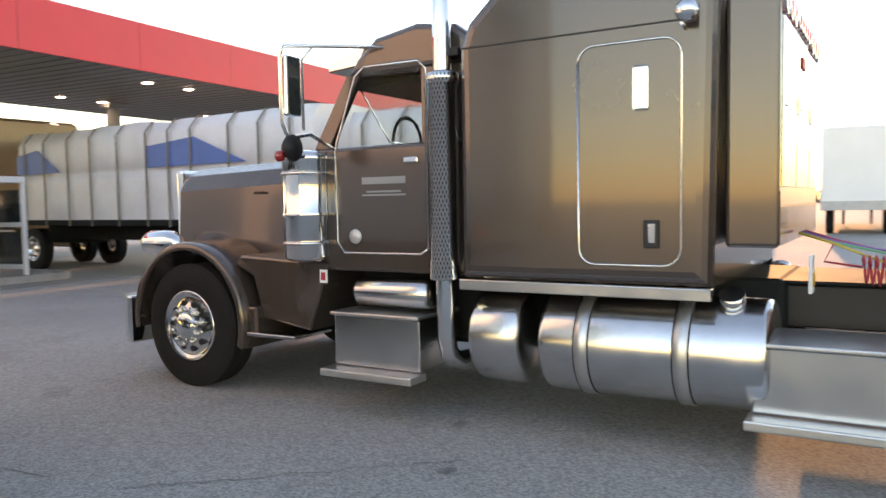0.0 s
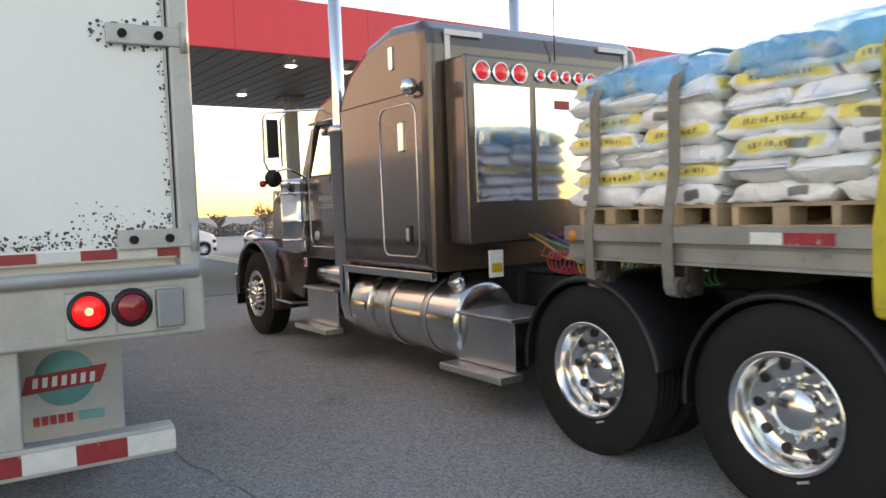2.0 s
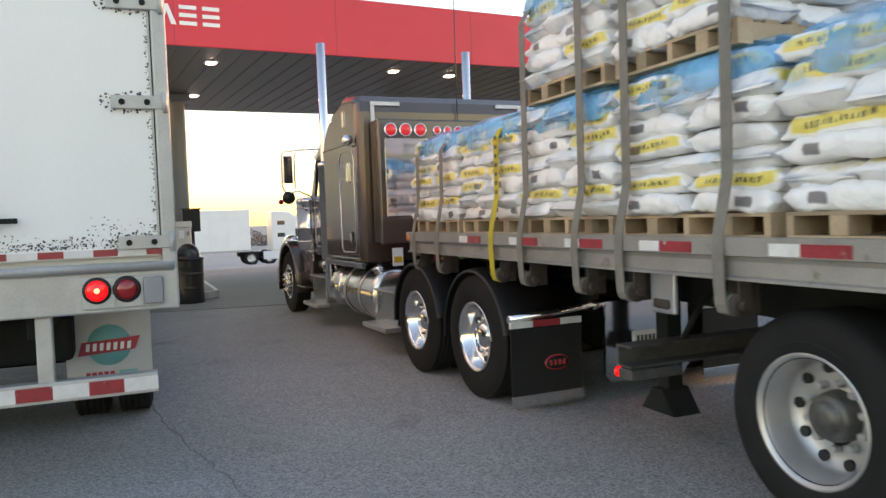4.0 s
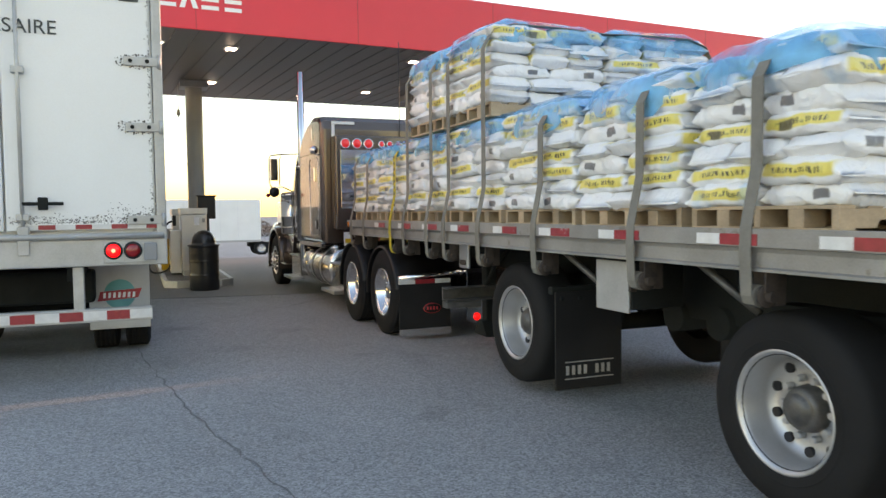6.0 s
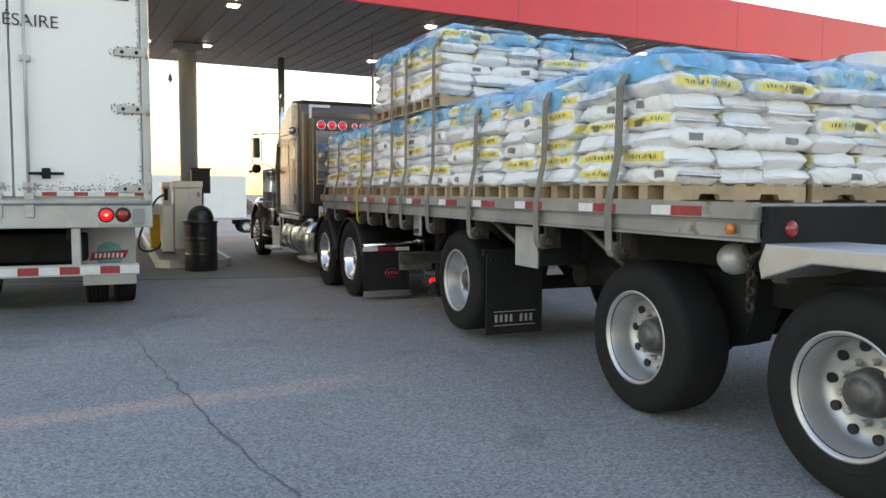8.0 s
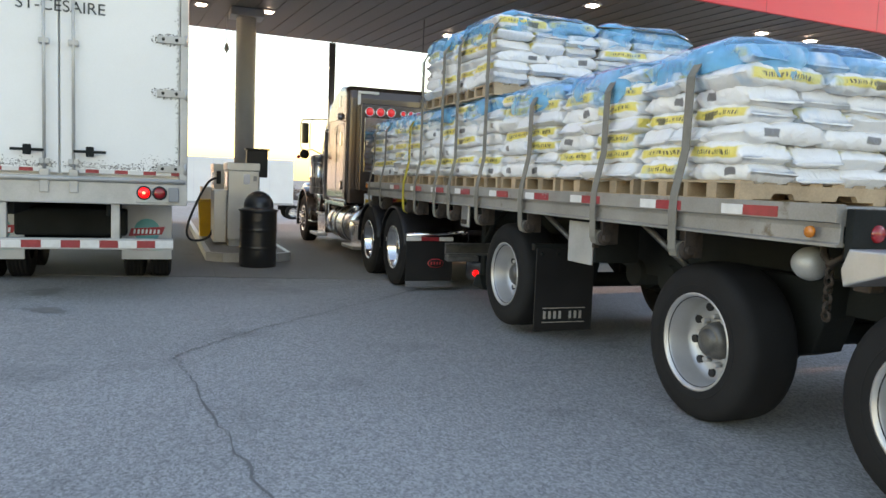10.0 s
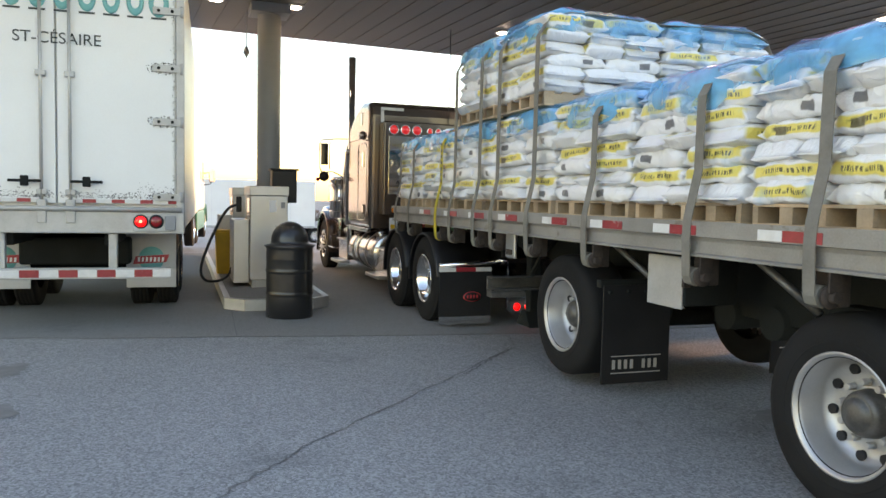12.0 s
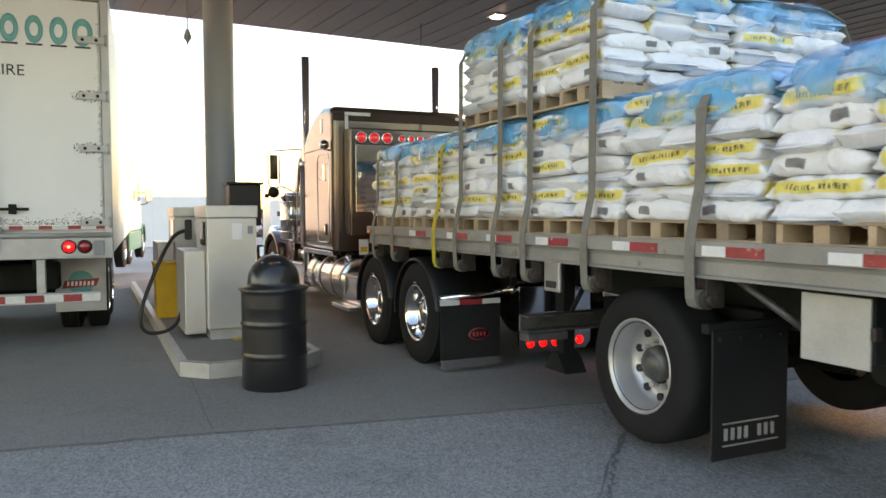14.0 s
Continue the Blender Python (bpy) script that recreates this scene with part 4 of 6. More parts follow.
        tube(bm, [(s * 1.3, 5.2, 2.64), (s * 1.34, 5.28, 2.55), (s * 1.34, 5.28, 2.05)], 0.011, 8)
        br = part("mirror_bracket", bm, "chrome", T, "bent chrome mirror bracket")
        bm = B()
        box(bm, s * 1.44 - 0.075, s * 1.44 + 0.075, 5.27, 5.31, 2.14, 2.56, 0.015)
        part("mirror_shell", bm, "chrome", br)
        bm = B()
        box(bm, s * 1.44 - 0.065, s * 1.44 + 0.065, 5.264, 5.27, 2.15, 2.55, 0.002)
        part("mirror_glass", bm, "glass", br)
        bm = B()
        lathe(bm, [(0.001, -0.03), (0.09, -0.02), (0.1, 0.0), (0.06, 0.05), (0.001, 0.07)], 20, "y", (s * 1.44, 5.3, 1.92))
        part("spot_mirror", bm, "black", br)
        bm = B()
        lathe(bm, [(0.001, -0.02), (0.035, -0.015), (0.04, 0.02), (0.001, 0.03)], 14, "y", (s * 1.56, 5.3, 1.86))
        part("marker", bm, "red_dim", br)
    # hood
    bm = B()
    prism(bm, [(-0.72, 1.08), (0.72, 1.08), (0.68, 1.72), (0.6, 1.86), (0.45, 1.93), (-0.45, 1.93), (-0.6, 1.86), (-0.68, 1.72)], 5.4, 7.42, "y", 0.03, 3)
    for v in bm.verts:
        v.co.z -= max(0, v.co.y - 5.4) * 0.03 * (1 if v.co.z > 1.5 else 0)
        v.co.x *= 1 - max(0, v.co.y - 5.4) * 0.02
    part("hood", bm, "paint", T, "long brown hood")
    bm = B()
    box(bm, -0.62, 0.62, 7.4, 7.5, 0.86, 1.86, 0.03)
    part("grille_surround", bm, "chrome", T, "chrome grille surround")
    for k in range(14):
        bm = B()
        box(bm, -0.52 + k * 0.076, -0.5 + k * 0.076, 7.5, 7.515, 0.92, 1.78, 0.003)
        part("grille_bar", bm, "steel", T)
    bm = B()
    box(bm, -0.05, 0.05, 7.2, 7.45, 1.88, 1.9, 0.006)
    part("hood_ornament", bm, "chrome", T)
    for s in (-1, 1):
        bm = B()
        box(bm, min(s * 0.69, s * 0.7), max(s * 0.69, s * 0.7), 6.3, 6.42, 1.62, 1.64, 0.001)
        part("hood_emblem", bm, "black", T)
    for s in (-1, 1):
        x0, x1 = -1.2, -0.6
        bm = B()
        arc_fender(bm, 6.74, 0.56, 0.66, x0, x1, -8, 196, 0.03, 0.06, 30)
        # skirt behind the wheel
        box(bm, x0 + 0.04, x1, 5.98, 6.1, 0.46, 0.72, 0.02)
        prism(bm, [(6.3, 1.05), (6.08, 0.95), (5.98, 0.62), (5.5, 0.55), (5.3, 1.08), (6.2, 1.12)], x0 + 0.12, x1 + 0.05, "x", 0.02)
        if s > 0:
            bmesh.ops.scale(bm, vec=(-1, 1, 1), verts=bm.verts[:])
        part("fender", bm, "paint", T, "swept brown front fender")
        bm = B()
        box(bm, *sorted((s * 1.2, s * 0.75)), 5.55, 6.05, 0.49, 0.52, 0.008)
        part("fender_trim", bm, "steel", T)
        bm = B()
        lathe(bm, [(0.001, 0.22), (0.09, 0.21), (0.115, 0.14), (0.11, -0.1), (0.06, -0.2), (0.001, -0.22)], 22, "y", (s * 0.98, 7.25, 1.2))
        part("headlight", bm, "chrome", T, "chrome headlight pod")
        # steps
        for (y0, y1), nm in (((4.45, 5.2), "cab_step"), ((1.56, 2.3), "deck_step")):
            bm = B()
            box(bm, *sorted((s * 1.15, s * 0.6)), y0, y1, 0.34, 0.71, 0.012)
            st = part(nm, bm, "steel", T, "polished step box")
            bm = B()
            box(bm, *sorted((s * 1.31, s * 1.1)), y0 - 0.02, y1 + 0.02, 0.28, 0.335, 0.01)
            part("tread", bm, "satin", st)
            bm = B()
            box(bm, *sorted((s * 1.19, s * 0.6)), y0 - 0.01, y1 + 0.01, 0.71, 0.735, 0.008)
            part("lid", bm, "satin", st)
        # tanks
        for y0, y1, r, nm in ((2.2, 3.56, 0.325, "fuel_tank"), (3.68, 4.06, 0.315, "fluid_tank")):
            bm = B()
            c = (s * 0.9, 0, 0.62)
            lathe(bm, [(0.001, y0 + 0.0), (r * 0.6, y0), (r * 0.9, y0 + 0.012), (r * 0.98, y0 + 0.03), (r, y0 + 0.055), (r, y1 - 0.055), (r * 0.98, y1 - 0.03), (r * 0.9, y1 - 0.012), (r * 0.6, y1), (0.001, y1)], 40, "y", c)
            tk = part(nm, bm, "steel", T, "polished aluminium tank")
            if nm == "fuel_tank":
                for y in (2.67, 3.26):
                    bm = B()
                    lathe(bm, [(r + 0.001, y - 0.05), (r + 0.004, y - 0.048), (r + 0.004, y + 0.048), (r + 0.001, y + 0.05)], 40, "y", c)
                    part("strap_pad", bm, "black", tk)
                    bm = B()
                    lathe(bm, [(r + 0.003, y - 0.041), (r + 0.009, y - 0.038), (r + 0.009, y + 0.038), (r + 0.003, y + 0.041)], 40, "y", c)
                    part("tank_strap", bm, "satin", tk, "bright tank strap on a dark pad")
                    bm = B()
                    box(bm, *sorted((s * 0.9, s * 0.45)), y - 0.05, y + 0.05, 0.3, 0.98, 0.01)
                    part("tank_bracket", bm, "black", tk)
                bm = B()
                cyl(bm, (s * 1.02, 2.42, 0.9), (s * 1.07, 2.42, 0.98), 0.07, 18)
                part("filler_cap", bm, "steel", tk)
        bm = B()
        lathe(bm, [(0.001, 4.42), (0.09, 4.43), (0.11, 4.47), (0.11, 5.05), (0.09, 5.09), (0.001, 5.1)], 26, "y", (s * 0.98, 0, 0.87))
        part("air_reservoir", bm, "steel", T, "brushed cylindrical air tank")
        # exhaust
        bm = B()
        ex, ey = s * 1.14, 4.24
        tube(bm, [(s * 0.55, ey - 0.05, 0.5), (s * 0.85, ey - 0.04, 0.42), (s * 1.02, ey - 0.02, 0.43), (s * 1.11, ey, 0.5), (ex, ey, 0.62), (ex, ey, 1.5), (ex, ey, 2.5), (ex, ey, 4.05)], 0.064, 20)
        e = part("exhaust_pipe", bm, "chrome", T, "tall chrome exhaust stack")
        bm = B()
        lathe(bm, [(0.09, 1.0), (0.105, 1.01), (0.105, 2.3), (0.112, 2.3), (0.112, 2.37), (0.07, 2.39)], 36, "z", (0, 0, 0))
        g = part("heat_guard", bm, "perf", e, "perforated chrome heat guard")
        g.location = (ex, ey, 0)
        bm = B()
        box(bm, *sorted((ex, s * 0.95)), ey - 0.12, ey - 0.06, 2.48, 2.54, 0.01)
        box(bm, *sorted((ex, s * 0.95)), ey - 0.1, ey - 0.06, 1.9, 1.94, 0.01)
        part("stack_clamp", bm, "black", e)
        # drive fenders
        for y in (0.725, -0.57):
            bm = B()
            arc_fender(bm, y, 0.52, 0.575, -1.275, -0.58, -6, 172, 0.015, 0.03, 26)
            if s > 0:
                bmesh.ops.scale(bm, vec=(-1, 1, 1), verts=bm.verts[:])
            part("drive_fender", bm, "black", T, "black half-round wheel fender")
        # rear flap
        bm = B()
        box(bm, *sorted((s * 1.28, s * 0.63)), -1.245, -1.23, 0.08, 0.66, 0.004)
        f = part("mud_flap", bm, "flap", T, "black rubber mud flap")
        bm = B()
        box(bm, *sorted((s * 1.28, s * 0.63)), -1.252, -1.24, 0.05, 0.14, 0.003)
        part("flap_weight", bm, "chrome", f)
        bm = B()
        lathe(bm, [(0.001, -0.006), (0.11, -0.006), (0.112, 0.0)], 24, "y", (0, 0, 0))
        q = part("flap_emblem", bm, "red_print", f, "oval red emblem")
        q.matrix_basis = pose(s * 0.87, -1.246, 0.37) @ Matrix.Diagonal((1, 1, 0.55, 1))
        bm = B()
        lathe(bm, [(0.001, -0.003), (0.1, -0.003), (0.102, 0.0)], 24, "y", (0, 0, 0))
        q = part("flap_emblem", bm, "flap", f)
        q.matrix_basis = pose(s * 0.87, -1.2525, 0.37) @ Matrix.Diagonal((1, 1, 0.5, 1))
        bm = B()
        for k in range(4):
            box(bm, *sorted((s * (0.8 + k * 0.04), s * (0.82 + k * 0.04))), -1.258, -1.2555, 0.35, 0.39)
        part("flap_emblem", bm, "red_print", f)
        for x0, x1, mt in ((1.28, 1.08, "tape_white"), (1.08, 0.83, "tape_red"), (0.83, 0.63, "tape_white")):
            bm = B()
            box(bm, *sorted((s * x0, s * x1)), -1.25, -1.22, 0.665, 0.715, 0.002)
            part("reflector_tape", bm, mt, f)
        bm = B()
        cyl(bm, (s * 1.27, -1.2, 0.73), (s * 0.4, -1.2, 0.79), 0.03, 16)
        cyl(bm, (s * 0.5, -1.2, 0.783), (s * 0.44, -1.2, 0.787), 0.042, 16)
        part("flap_hanger", bm, "chrome", T, "dull chrome flap hanger tube")
    # bumper
    bm = B()
    prism(bm, [(-1.2, 7.5), (-1.1, 7.68), (1.1, 7.68), (1.2, 7.5), (1.2, 7.44), (-1.2, 7.44)], 0.32, 0.74, "z", 0.02)
    part("bumper", bm, "chrome", T, "deep chrome bumper")
    # chassis
    for s in (-1, 1):
        bm = B()
        box(bm, *sorted((s * 0.38, s * 0.46)), -1.15, 7.3, 0.72, 0.98, 0.01)
        part("frame_rail", bm, "black", T)
    bm = B()
    box(bm, -0.55, 0.55, 2.2, 7.2, 0.45, 1.02, 0.05)
    part("engine_block", bm, "dusty", T)
    bm = B()
    box(bm, -0.5, 0.5, 1.5, 2.5, 0.99, 1.01, 0.004)
    part("deck_plate", bm, "dusty", T, "dark chequered deck plate")
    for y in (0.725, -0.57):
        bm = B()
        cyl(bm, (-0.8, y, 0.52), (0.8, y, 0.52), 0.09, 14)
        bmesh.ops.create_icosphere(bm, subdivisions=2, radius=0.24, matrix=Matrix.Translation((0, y, 0.54)))
        part("axle", bm, "dusty", T)
    bm = B()
    cyl(bm, (-1.0, 6.74, 0.5), (1.0, 6.74, 0.5), 0.06, 12)
    part("axle", bm, "dusty", T)
    bm = B()
    prism(bm, [(-0.45, -0.5), (-0.1, -0.75), (0.1, -0.75), (0.45, -0.5), (0.45, 0.45), (-0.45, 0.45)], 0.98, 1.1, "z", 0.02)
    part("fifth_wheel", bm, "dusty", T)
    # centre light panel
    bm = B()
    prism(bm, [(-0.44, 0.22), (-0.38, 0.15), (0.36, 0.15), (0.42, 0.22), (0.42, 0.82), (-0.44, 0.82)], -1.3, -1.27, "y", 0.006)
    c = part("light_panel", bm, "mirror", T, "polished centre panel with red lamps")
    for k in range(5):
        bm = B()
        disc_lamp(bm, (-0.31 + 0.148 * k, -1.3, 0.24), 0.048, "y", 0.02)
        part("tail_lamp", bm, "red_lit", c, "round red lamp alight")
    bm = B()
    box(bm, -0.17, 0.13, -1.312, -1.302, 0.4, 0.55, 0.004)
    n = part("number_plate", bm, "plate", c)
    bm = B()
    for k in range(6):
        box(bm, -0.135 + k * 0.04, -0.11 + k * 0.04, -1.315, -1.3125, 0.435, 0.515)
    part("plate_bar", bm, "dark_print", n)
    # coiled air lines
    for k, (mt, x, ya, yb, zc) in enumerate((("line_r", -0.55, 1.8, 1.2, 1.1), ("line_v", -0.4, 1.55, 0.75, 1.17), ("line_y", -0.6, 1.45, 0.55, 1.09), ("line_g", -0.52, 1.1, 0.3, 1.07), ("line_r", -0.25, 1.5, 0.6, 1.15))):
        bm = B()
        pts = [(x + 0.1, 2.14, 1.3), (x + 0.08, 1.95, 1.24), (x + 0.05, ya + 0.2, zc + 0.03)]
        turns = 15
        n = turns * 12
        for j in range(n + 1):
            u = j / n
            a = 2 * math.pi * turns * u
            r = 0.075 * (1 + 0.15 * math.sin(9 * u + k))
            pts.append((x + 0.05 * math.sin(5 * u + k) + r * math.cos(a), ya + (yb - ya) * u + 0.02 * math.sin(7 * u), zc - 0.1 * u * (1 - u) + r * math.sin(a)))
        pts.append((x + 0.1, yb - 0.15, zc + 0.04))
        tube(bm, pts, 0.008, 5)
        part("air_line", bm, mt, T, "coiled plastic air line")
    bm = B()
    box(bm, -1.0, -0.87, 2.02, 2.04, 0.99, 1.2, 0.004)
    nt = part("notice_plate", bm, "plate", T)
    bm = B()
    box(bm, -0.985, -0.885, 2.015, 2.019, 1.03, 1.1)
    part("notice_patch", bm, "yellow", nt)
    # wheels
    for s, flip in ((-1, False), (1, True)):
        add_wheel("steer", T, s * 1.04, 6.74, flip, "truck")
        for y in (0.725, -0.57):
            add_wheel("drive", T, s * 1.13, y, flip, "truck")
            add_wheel("inner", T, s * 0.79, y, flip, "truck")
    return T


# ---- the flat-deck trailer ----
STRAPS = ((0.61, 0), (0.0, 0), (-1.13, 1), (-1.6, 0), (-2.33, 0), (-2.8, 0), (-3.6, 0), (-4.6, 0), (-5.81, 0), (-6.74, 0))


def stack_top(y):
    return 3.05 if -3.7 < y < -1.5 else 2.28


def build_trailer():
    R = thing("flatbed_trailer", "weathered aluminium flat-deck trailer carrying strapped pallets", "trailer")
    y0, y1 = -7.95, 0.84
    bm = B()
    box(bm, -1.24, 1.24, y0, y1, 1.3, 1.39, 0.004)
    part("deck", bm, "rail", R)
    for s in (-1, 1):
        bm = B()
        prism(bm, [(1.3, 1.405), (1.24, 1.405), (1.24, 1.22), (1.2, 1.215), (1.2, 1.2), (1.285, 1.2), (1.285, 1.214), (1.266, 1.222), (1.262, 1.29), (1.268, 1.312), (1.3, 1.318)], y0, y1, "y", 0.003)
        if s < 0:
            bmesh.ops.scale(bm, vec=(-1, 1, 1), verts=bm.verts[:])
        part("side_rail", bm, "rail", R, "scuffed aluminium rub rail")
        # reflective tape
        y = y1 - 1.35
        k = 0
        while y > y0 + 0.3:
            for a, b, mt in ((0, 0.17, "tape_white"), (0.17, 0.42, "tape_red")):
                bm = B()
                box(bm, *sorted((s * 1.298, s * 1.304)), y - b, y - a, 1.325, 1.38)
                part("reflector_tape", bm, mt, R)
            y -= 0.78 if k % 3 else 0.92
            k += 1
        bm = B()
        for xk in range(24):
            y = y1 - 0.15 - xk * 0.37
            box(bm, *sorted((s * 0.35, s * 1.22)), y - 0.02, y + 0.02, 1.2, 1.3)
        part("cross_member", bm, "dusty", R)
        bm = B()
        prism(bm, [(y1, 1.3), (y1, 1.16), (-0.9, 1.1), (-2.0, 0.92), (-4.6, 0.84), (-5.2, 0.74), (y0 - 1.35, 0.74), (y0 - 1.35, 1.05), (y0, 1.08), (y0, 1.3)], s * 0.42 - 0.03, s * 0.42 + 0.03, "x", 0.006)
        part("main_beam", bm, "dusty", R)
        for y, _ in STRAPS:
            bm = B()
            box(bm, *sorted((s * 1.2, s * 1.13)), y - 0.09, y + 0.06, 1.03, 1.24, 0.01)
            wn = part("winch", bm, "rust", R, "rusty strap winch")
            bm = B()
            cyl(bm, (s * 1.24, y - 0.04, 1.08), (s * 1.24, y + 0.04, 1.08), 0.052, 18)
            part("strap_roll", bm, "strap", wn, "grey webbing wound on the drum")
            bm = B()
            lathe(bm, [(0.025, -0.012), (0.055, -0.012), (0.058, 0), (0.055, 0.012), (0.025, 0.012)], 18, "y", (s * 1.24, y - 0.075, 1.08))
            cyl(bm, (s * 1.24, y - 0.12, 1.08), (s * 1.24, y - 0.04, 1.08), 0.028, 12)
            box(bm, *sorted((s * 1.28, s * 1.19)), y - 0.105, y - 0.092, 1.1, 1.2, 0.004)
            part("ratchet", bm, "rust", wn, "rusty ratchet wheel")
        # underbody pieces
        bm = B()
        box(bm, *sorted((s * 1.13, s * 0.72)), -5.58, -5.22, 0.86, 1.18, 0.012)
        tb = part("tool_box", bm, "dusty", R, "dark tool box with a pale side lid")
        bm = B()
        box(bm, *sorted((s * 1.145, s * 1.131)), -5.57, -5.2, 0.84, 1.17, 0.004)
        part("lid", bm, "galv", tb, "plain pale grey lid")
        bm = B()
        box(bm, *sorted((s * 1.15, s * 1.1)), -5.6, -5.57, 0.98, 1.04, 0.005)
        part("latch", bm, "rust", tb)
        bm = B()
        tube(bm, [(s * 1.15, -4.75, 1.22), (s * 1.02, -5.15, 0.95)], 0.022, 8)
        part("brace", bm, "hub", R)
        bm = B()
        tube(bm, [(s * 1.15, -6.2, 1.22), (s * 1.02, -6.55, 0.95)], 0.022, 8)
        part("brace", bm, "hub", R)
        bm = B()
        box(bm, *sorted((s * 1.1, s * 0.5)), -4.575, -4.56, 0.12, 0.88, 0.004)
        f = part("mud_flap", bm, "flap", R, "black rubber mud flap")
        bm = B()
        for z in (0.2, 0.33):
            box(bm, *sorted((s * 1.02, s * 0.58)), -4.582, -4.576, z, z + 0.007)
        for k in range(8):
            if k != 4:
                box(bm, *sorted((s * (1.01 - k * 0.053), s * (0.985 - k * 0.053))), -4.582, -4.576, 0.235, 0.305)
        part("flap_bar", bm, "galv", f, "worn white maker's mark as plain bars")
        bm = B()
        for k in range(4):
            cyl(bm, (s * (1.05 - 0.16 * k), -4.6, 0.83), (s * (1.05 - 0.16 * k), -4.56, 0.83), 0.014, 8)
        box(bm, *sorted((s * 1.12, s * 0.4)), -4.56, -4.5, 0.86, 0.92, 0.006)
        part("flap_hanger", bm, "dusty", f)
        bm = B()
        box(bm, *sorted((s * 0.67, s * 0.55)), -2.42, -2.3, 0.28, 1.2, 0.01)
        prism(bm, [(-2.53, 0.2), (-2.19, 0.2), (-2.22, 0.24), (-2.31, 0.36), (-2.41, 0.36), (-2.5, 0.24)], *sorted((s * 0.72, s * 0.5)), "x", 0.006)
        part("landing_leg", bm, "dusty", R)
        bm = B()
        box(bm, *sorted((s * 1.2, s * 1.17)), -3.15, -2.94, 0.97, 1.22, 0.012)
        sg = part("side_plate", bm, "alloy", R)
        bm = B()
        box(bm, *sorted((s * 1.206, s * 1.2)), -3.11, -2.98, 1.0, 1.05, 0.008)
        part("reflector", bm, "rust", sg, "faded oblong reflector")
        # side marker lamps
        bm = B()
        disc_lamp(bm, (s * 1.3, -7.8, 1.265), 0.03, "x", 0.015, s)
        part("side_marker", bm, "amber", R)
        bm = B()
        disc_lamp(bm, (s * 1.302, 0.76, 1.345), 0.036, "x", 0.018, s)
        part("side_marker", bm, "amber", R)
        bm = B()
        lathe(bm, [(0.001, -0.08), (0.06, -0.08), (0.085, -0.04), (0.092, 0.0), (0.085, 0.04), (0.06, 0.08), (0.001, 0.08)], 20, "y", (s * 1.02, -7.56, 1.08))
        part("brake_chamber", bm, "galv", R, "pale brake chamber")
        bm = B()
        tube(bm, [(s * 1.05, -7.66, 1.22), (s * 1.08, -7.7, 1.14), (s * 1.1, -7.76, 1.1), (s * 1.08, -7.82, 1.14), (s * 1.05, -7.8, 1.2)], 0.02, 8)
        box(bm, *sorted((s * 1.08, s * 0.98)), -7.98, -7.88, 0.98, 1.12, 0.012)
        part("coupling_bracket", bm, "rust", R, "rusty chain hook bracket")
        bm = B()
        for k in range(7):
            lathe(bm, [(0.02, -0.008), (0.034, 0), (0.02, 0.008), (0.012, 0)], 10, "xy"[k % 2], (s * 1.08, -7.74, 1.1 - k * 0.045))
        part("safety_chain", bm, "rust", R)
        # fender plate of the tail
        bm = B()
        prism(bm, [(-8.02, 1.2), (-9.1, 1.2), (-9.25, 1.1), (-9.25, 1.06), (-9.05, 1.12), (-8.3, 1.12), (-8.0, 1.02), (-7.98, 1.1)], *sorted((s * 1.28, s * 0.75)), "x", 0.01)
        part("tail_fender", bm, "alloy", R, "scuffed grey tail fender")
    # bent cross bar with a second, shorter channel under each end
    bm = B()
    prism(bm, [(-2.74, 0.64), (-2.88, 0.64), (-2.88, 0.655), (-2.76, 0.655), (-2.76, 0.755), (-2.88, 0.755), (-2.88, 0.77), (-2.74, 0.77)], -1.3, 1.3, "x", 0.002)
    cb = part("cross_bar", bm, "hub", R, "dull aluminium channel across the trailer")
    for s in (-1, 1):
        bm = B()
        box(bm, *sorted((s * 1.31, s * 0.95)), -2.9, -2.77, 0.575, 0.635, 0.006)
        part("bar_end", bm, "hub", cb)
        bm = B()
        tube(bm, [(s * 0.86, -2.8, 0.76), (s * 0.8, -2.9, 0.98), (s * 0.62, -3.0, 1.2)], 0.02, 8)
        part("bar_stay", bm, "dusty", cb)
    bm = B()
    box(bm, -1.24, 1.24, y0 - 0.05, y0 - 0.004, 1.14, 1.385, 0.006)
    rb = part("rear_bumper", bm, "dusty", R, "dark rear end plate")
    for x in (-1.08, 1.08, -0.2, 0.2):
        bm = B()
        disc_lamp(bm, (x, y0 - 0.05, 1.27), 0.045, "y", 0.02)
        part("tail_lamp", bm, "red_dim", rb)
    bm = B()
    prism(bm, [(-0.45, -8.4), (0.45, -8.4), (0.45, -9.1), (0.1, -9.3), (-0.1, -9.3), (-0.45, -9.1)], 1.05, 1.16, "z", 0.02)
    part("fifth_wheel", bm, "dusty", R)
    bm = B()
    box(bm, -1.2, 1.2, y1 - 0.06, y1 + 0.02, 1.16, 1.4, 0.008)
    part("nose_rail", bm, "rail", R)
    for y in (-3.95, -6.8, -8.38):
        # dark hangers added at each axle to close the see-through, sunlit underbody
        for s in (-1, 1):
            bm = B()
            prism(bm, [(y + 0.55, 0.95), (y + 0.5, 0.62), (y + 0.3, 0.5), (y - 0.25, 0.44), (y - 0.42, 0.5), (y - 0.5, 0.72), (y - 0.52, 0.95)], *sorted((s * 0.36, s * 0.6)), "x", 0.01)
            part("suspension_hanger", bm, "dusty", R, "dark suspension arm and hanger, added to darken the underbody")
        bm = B()
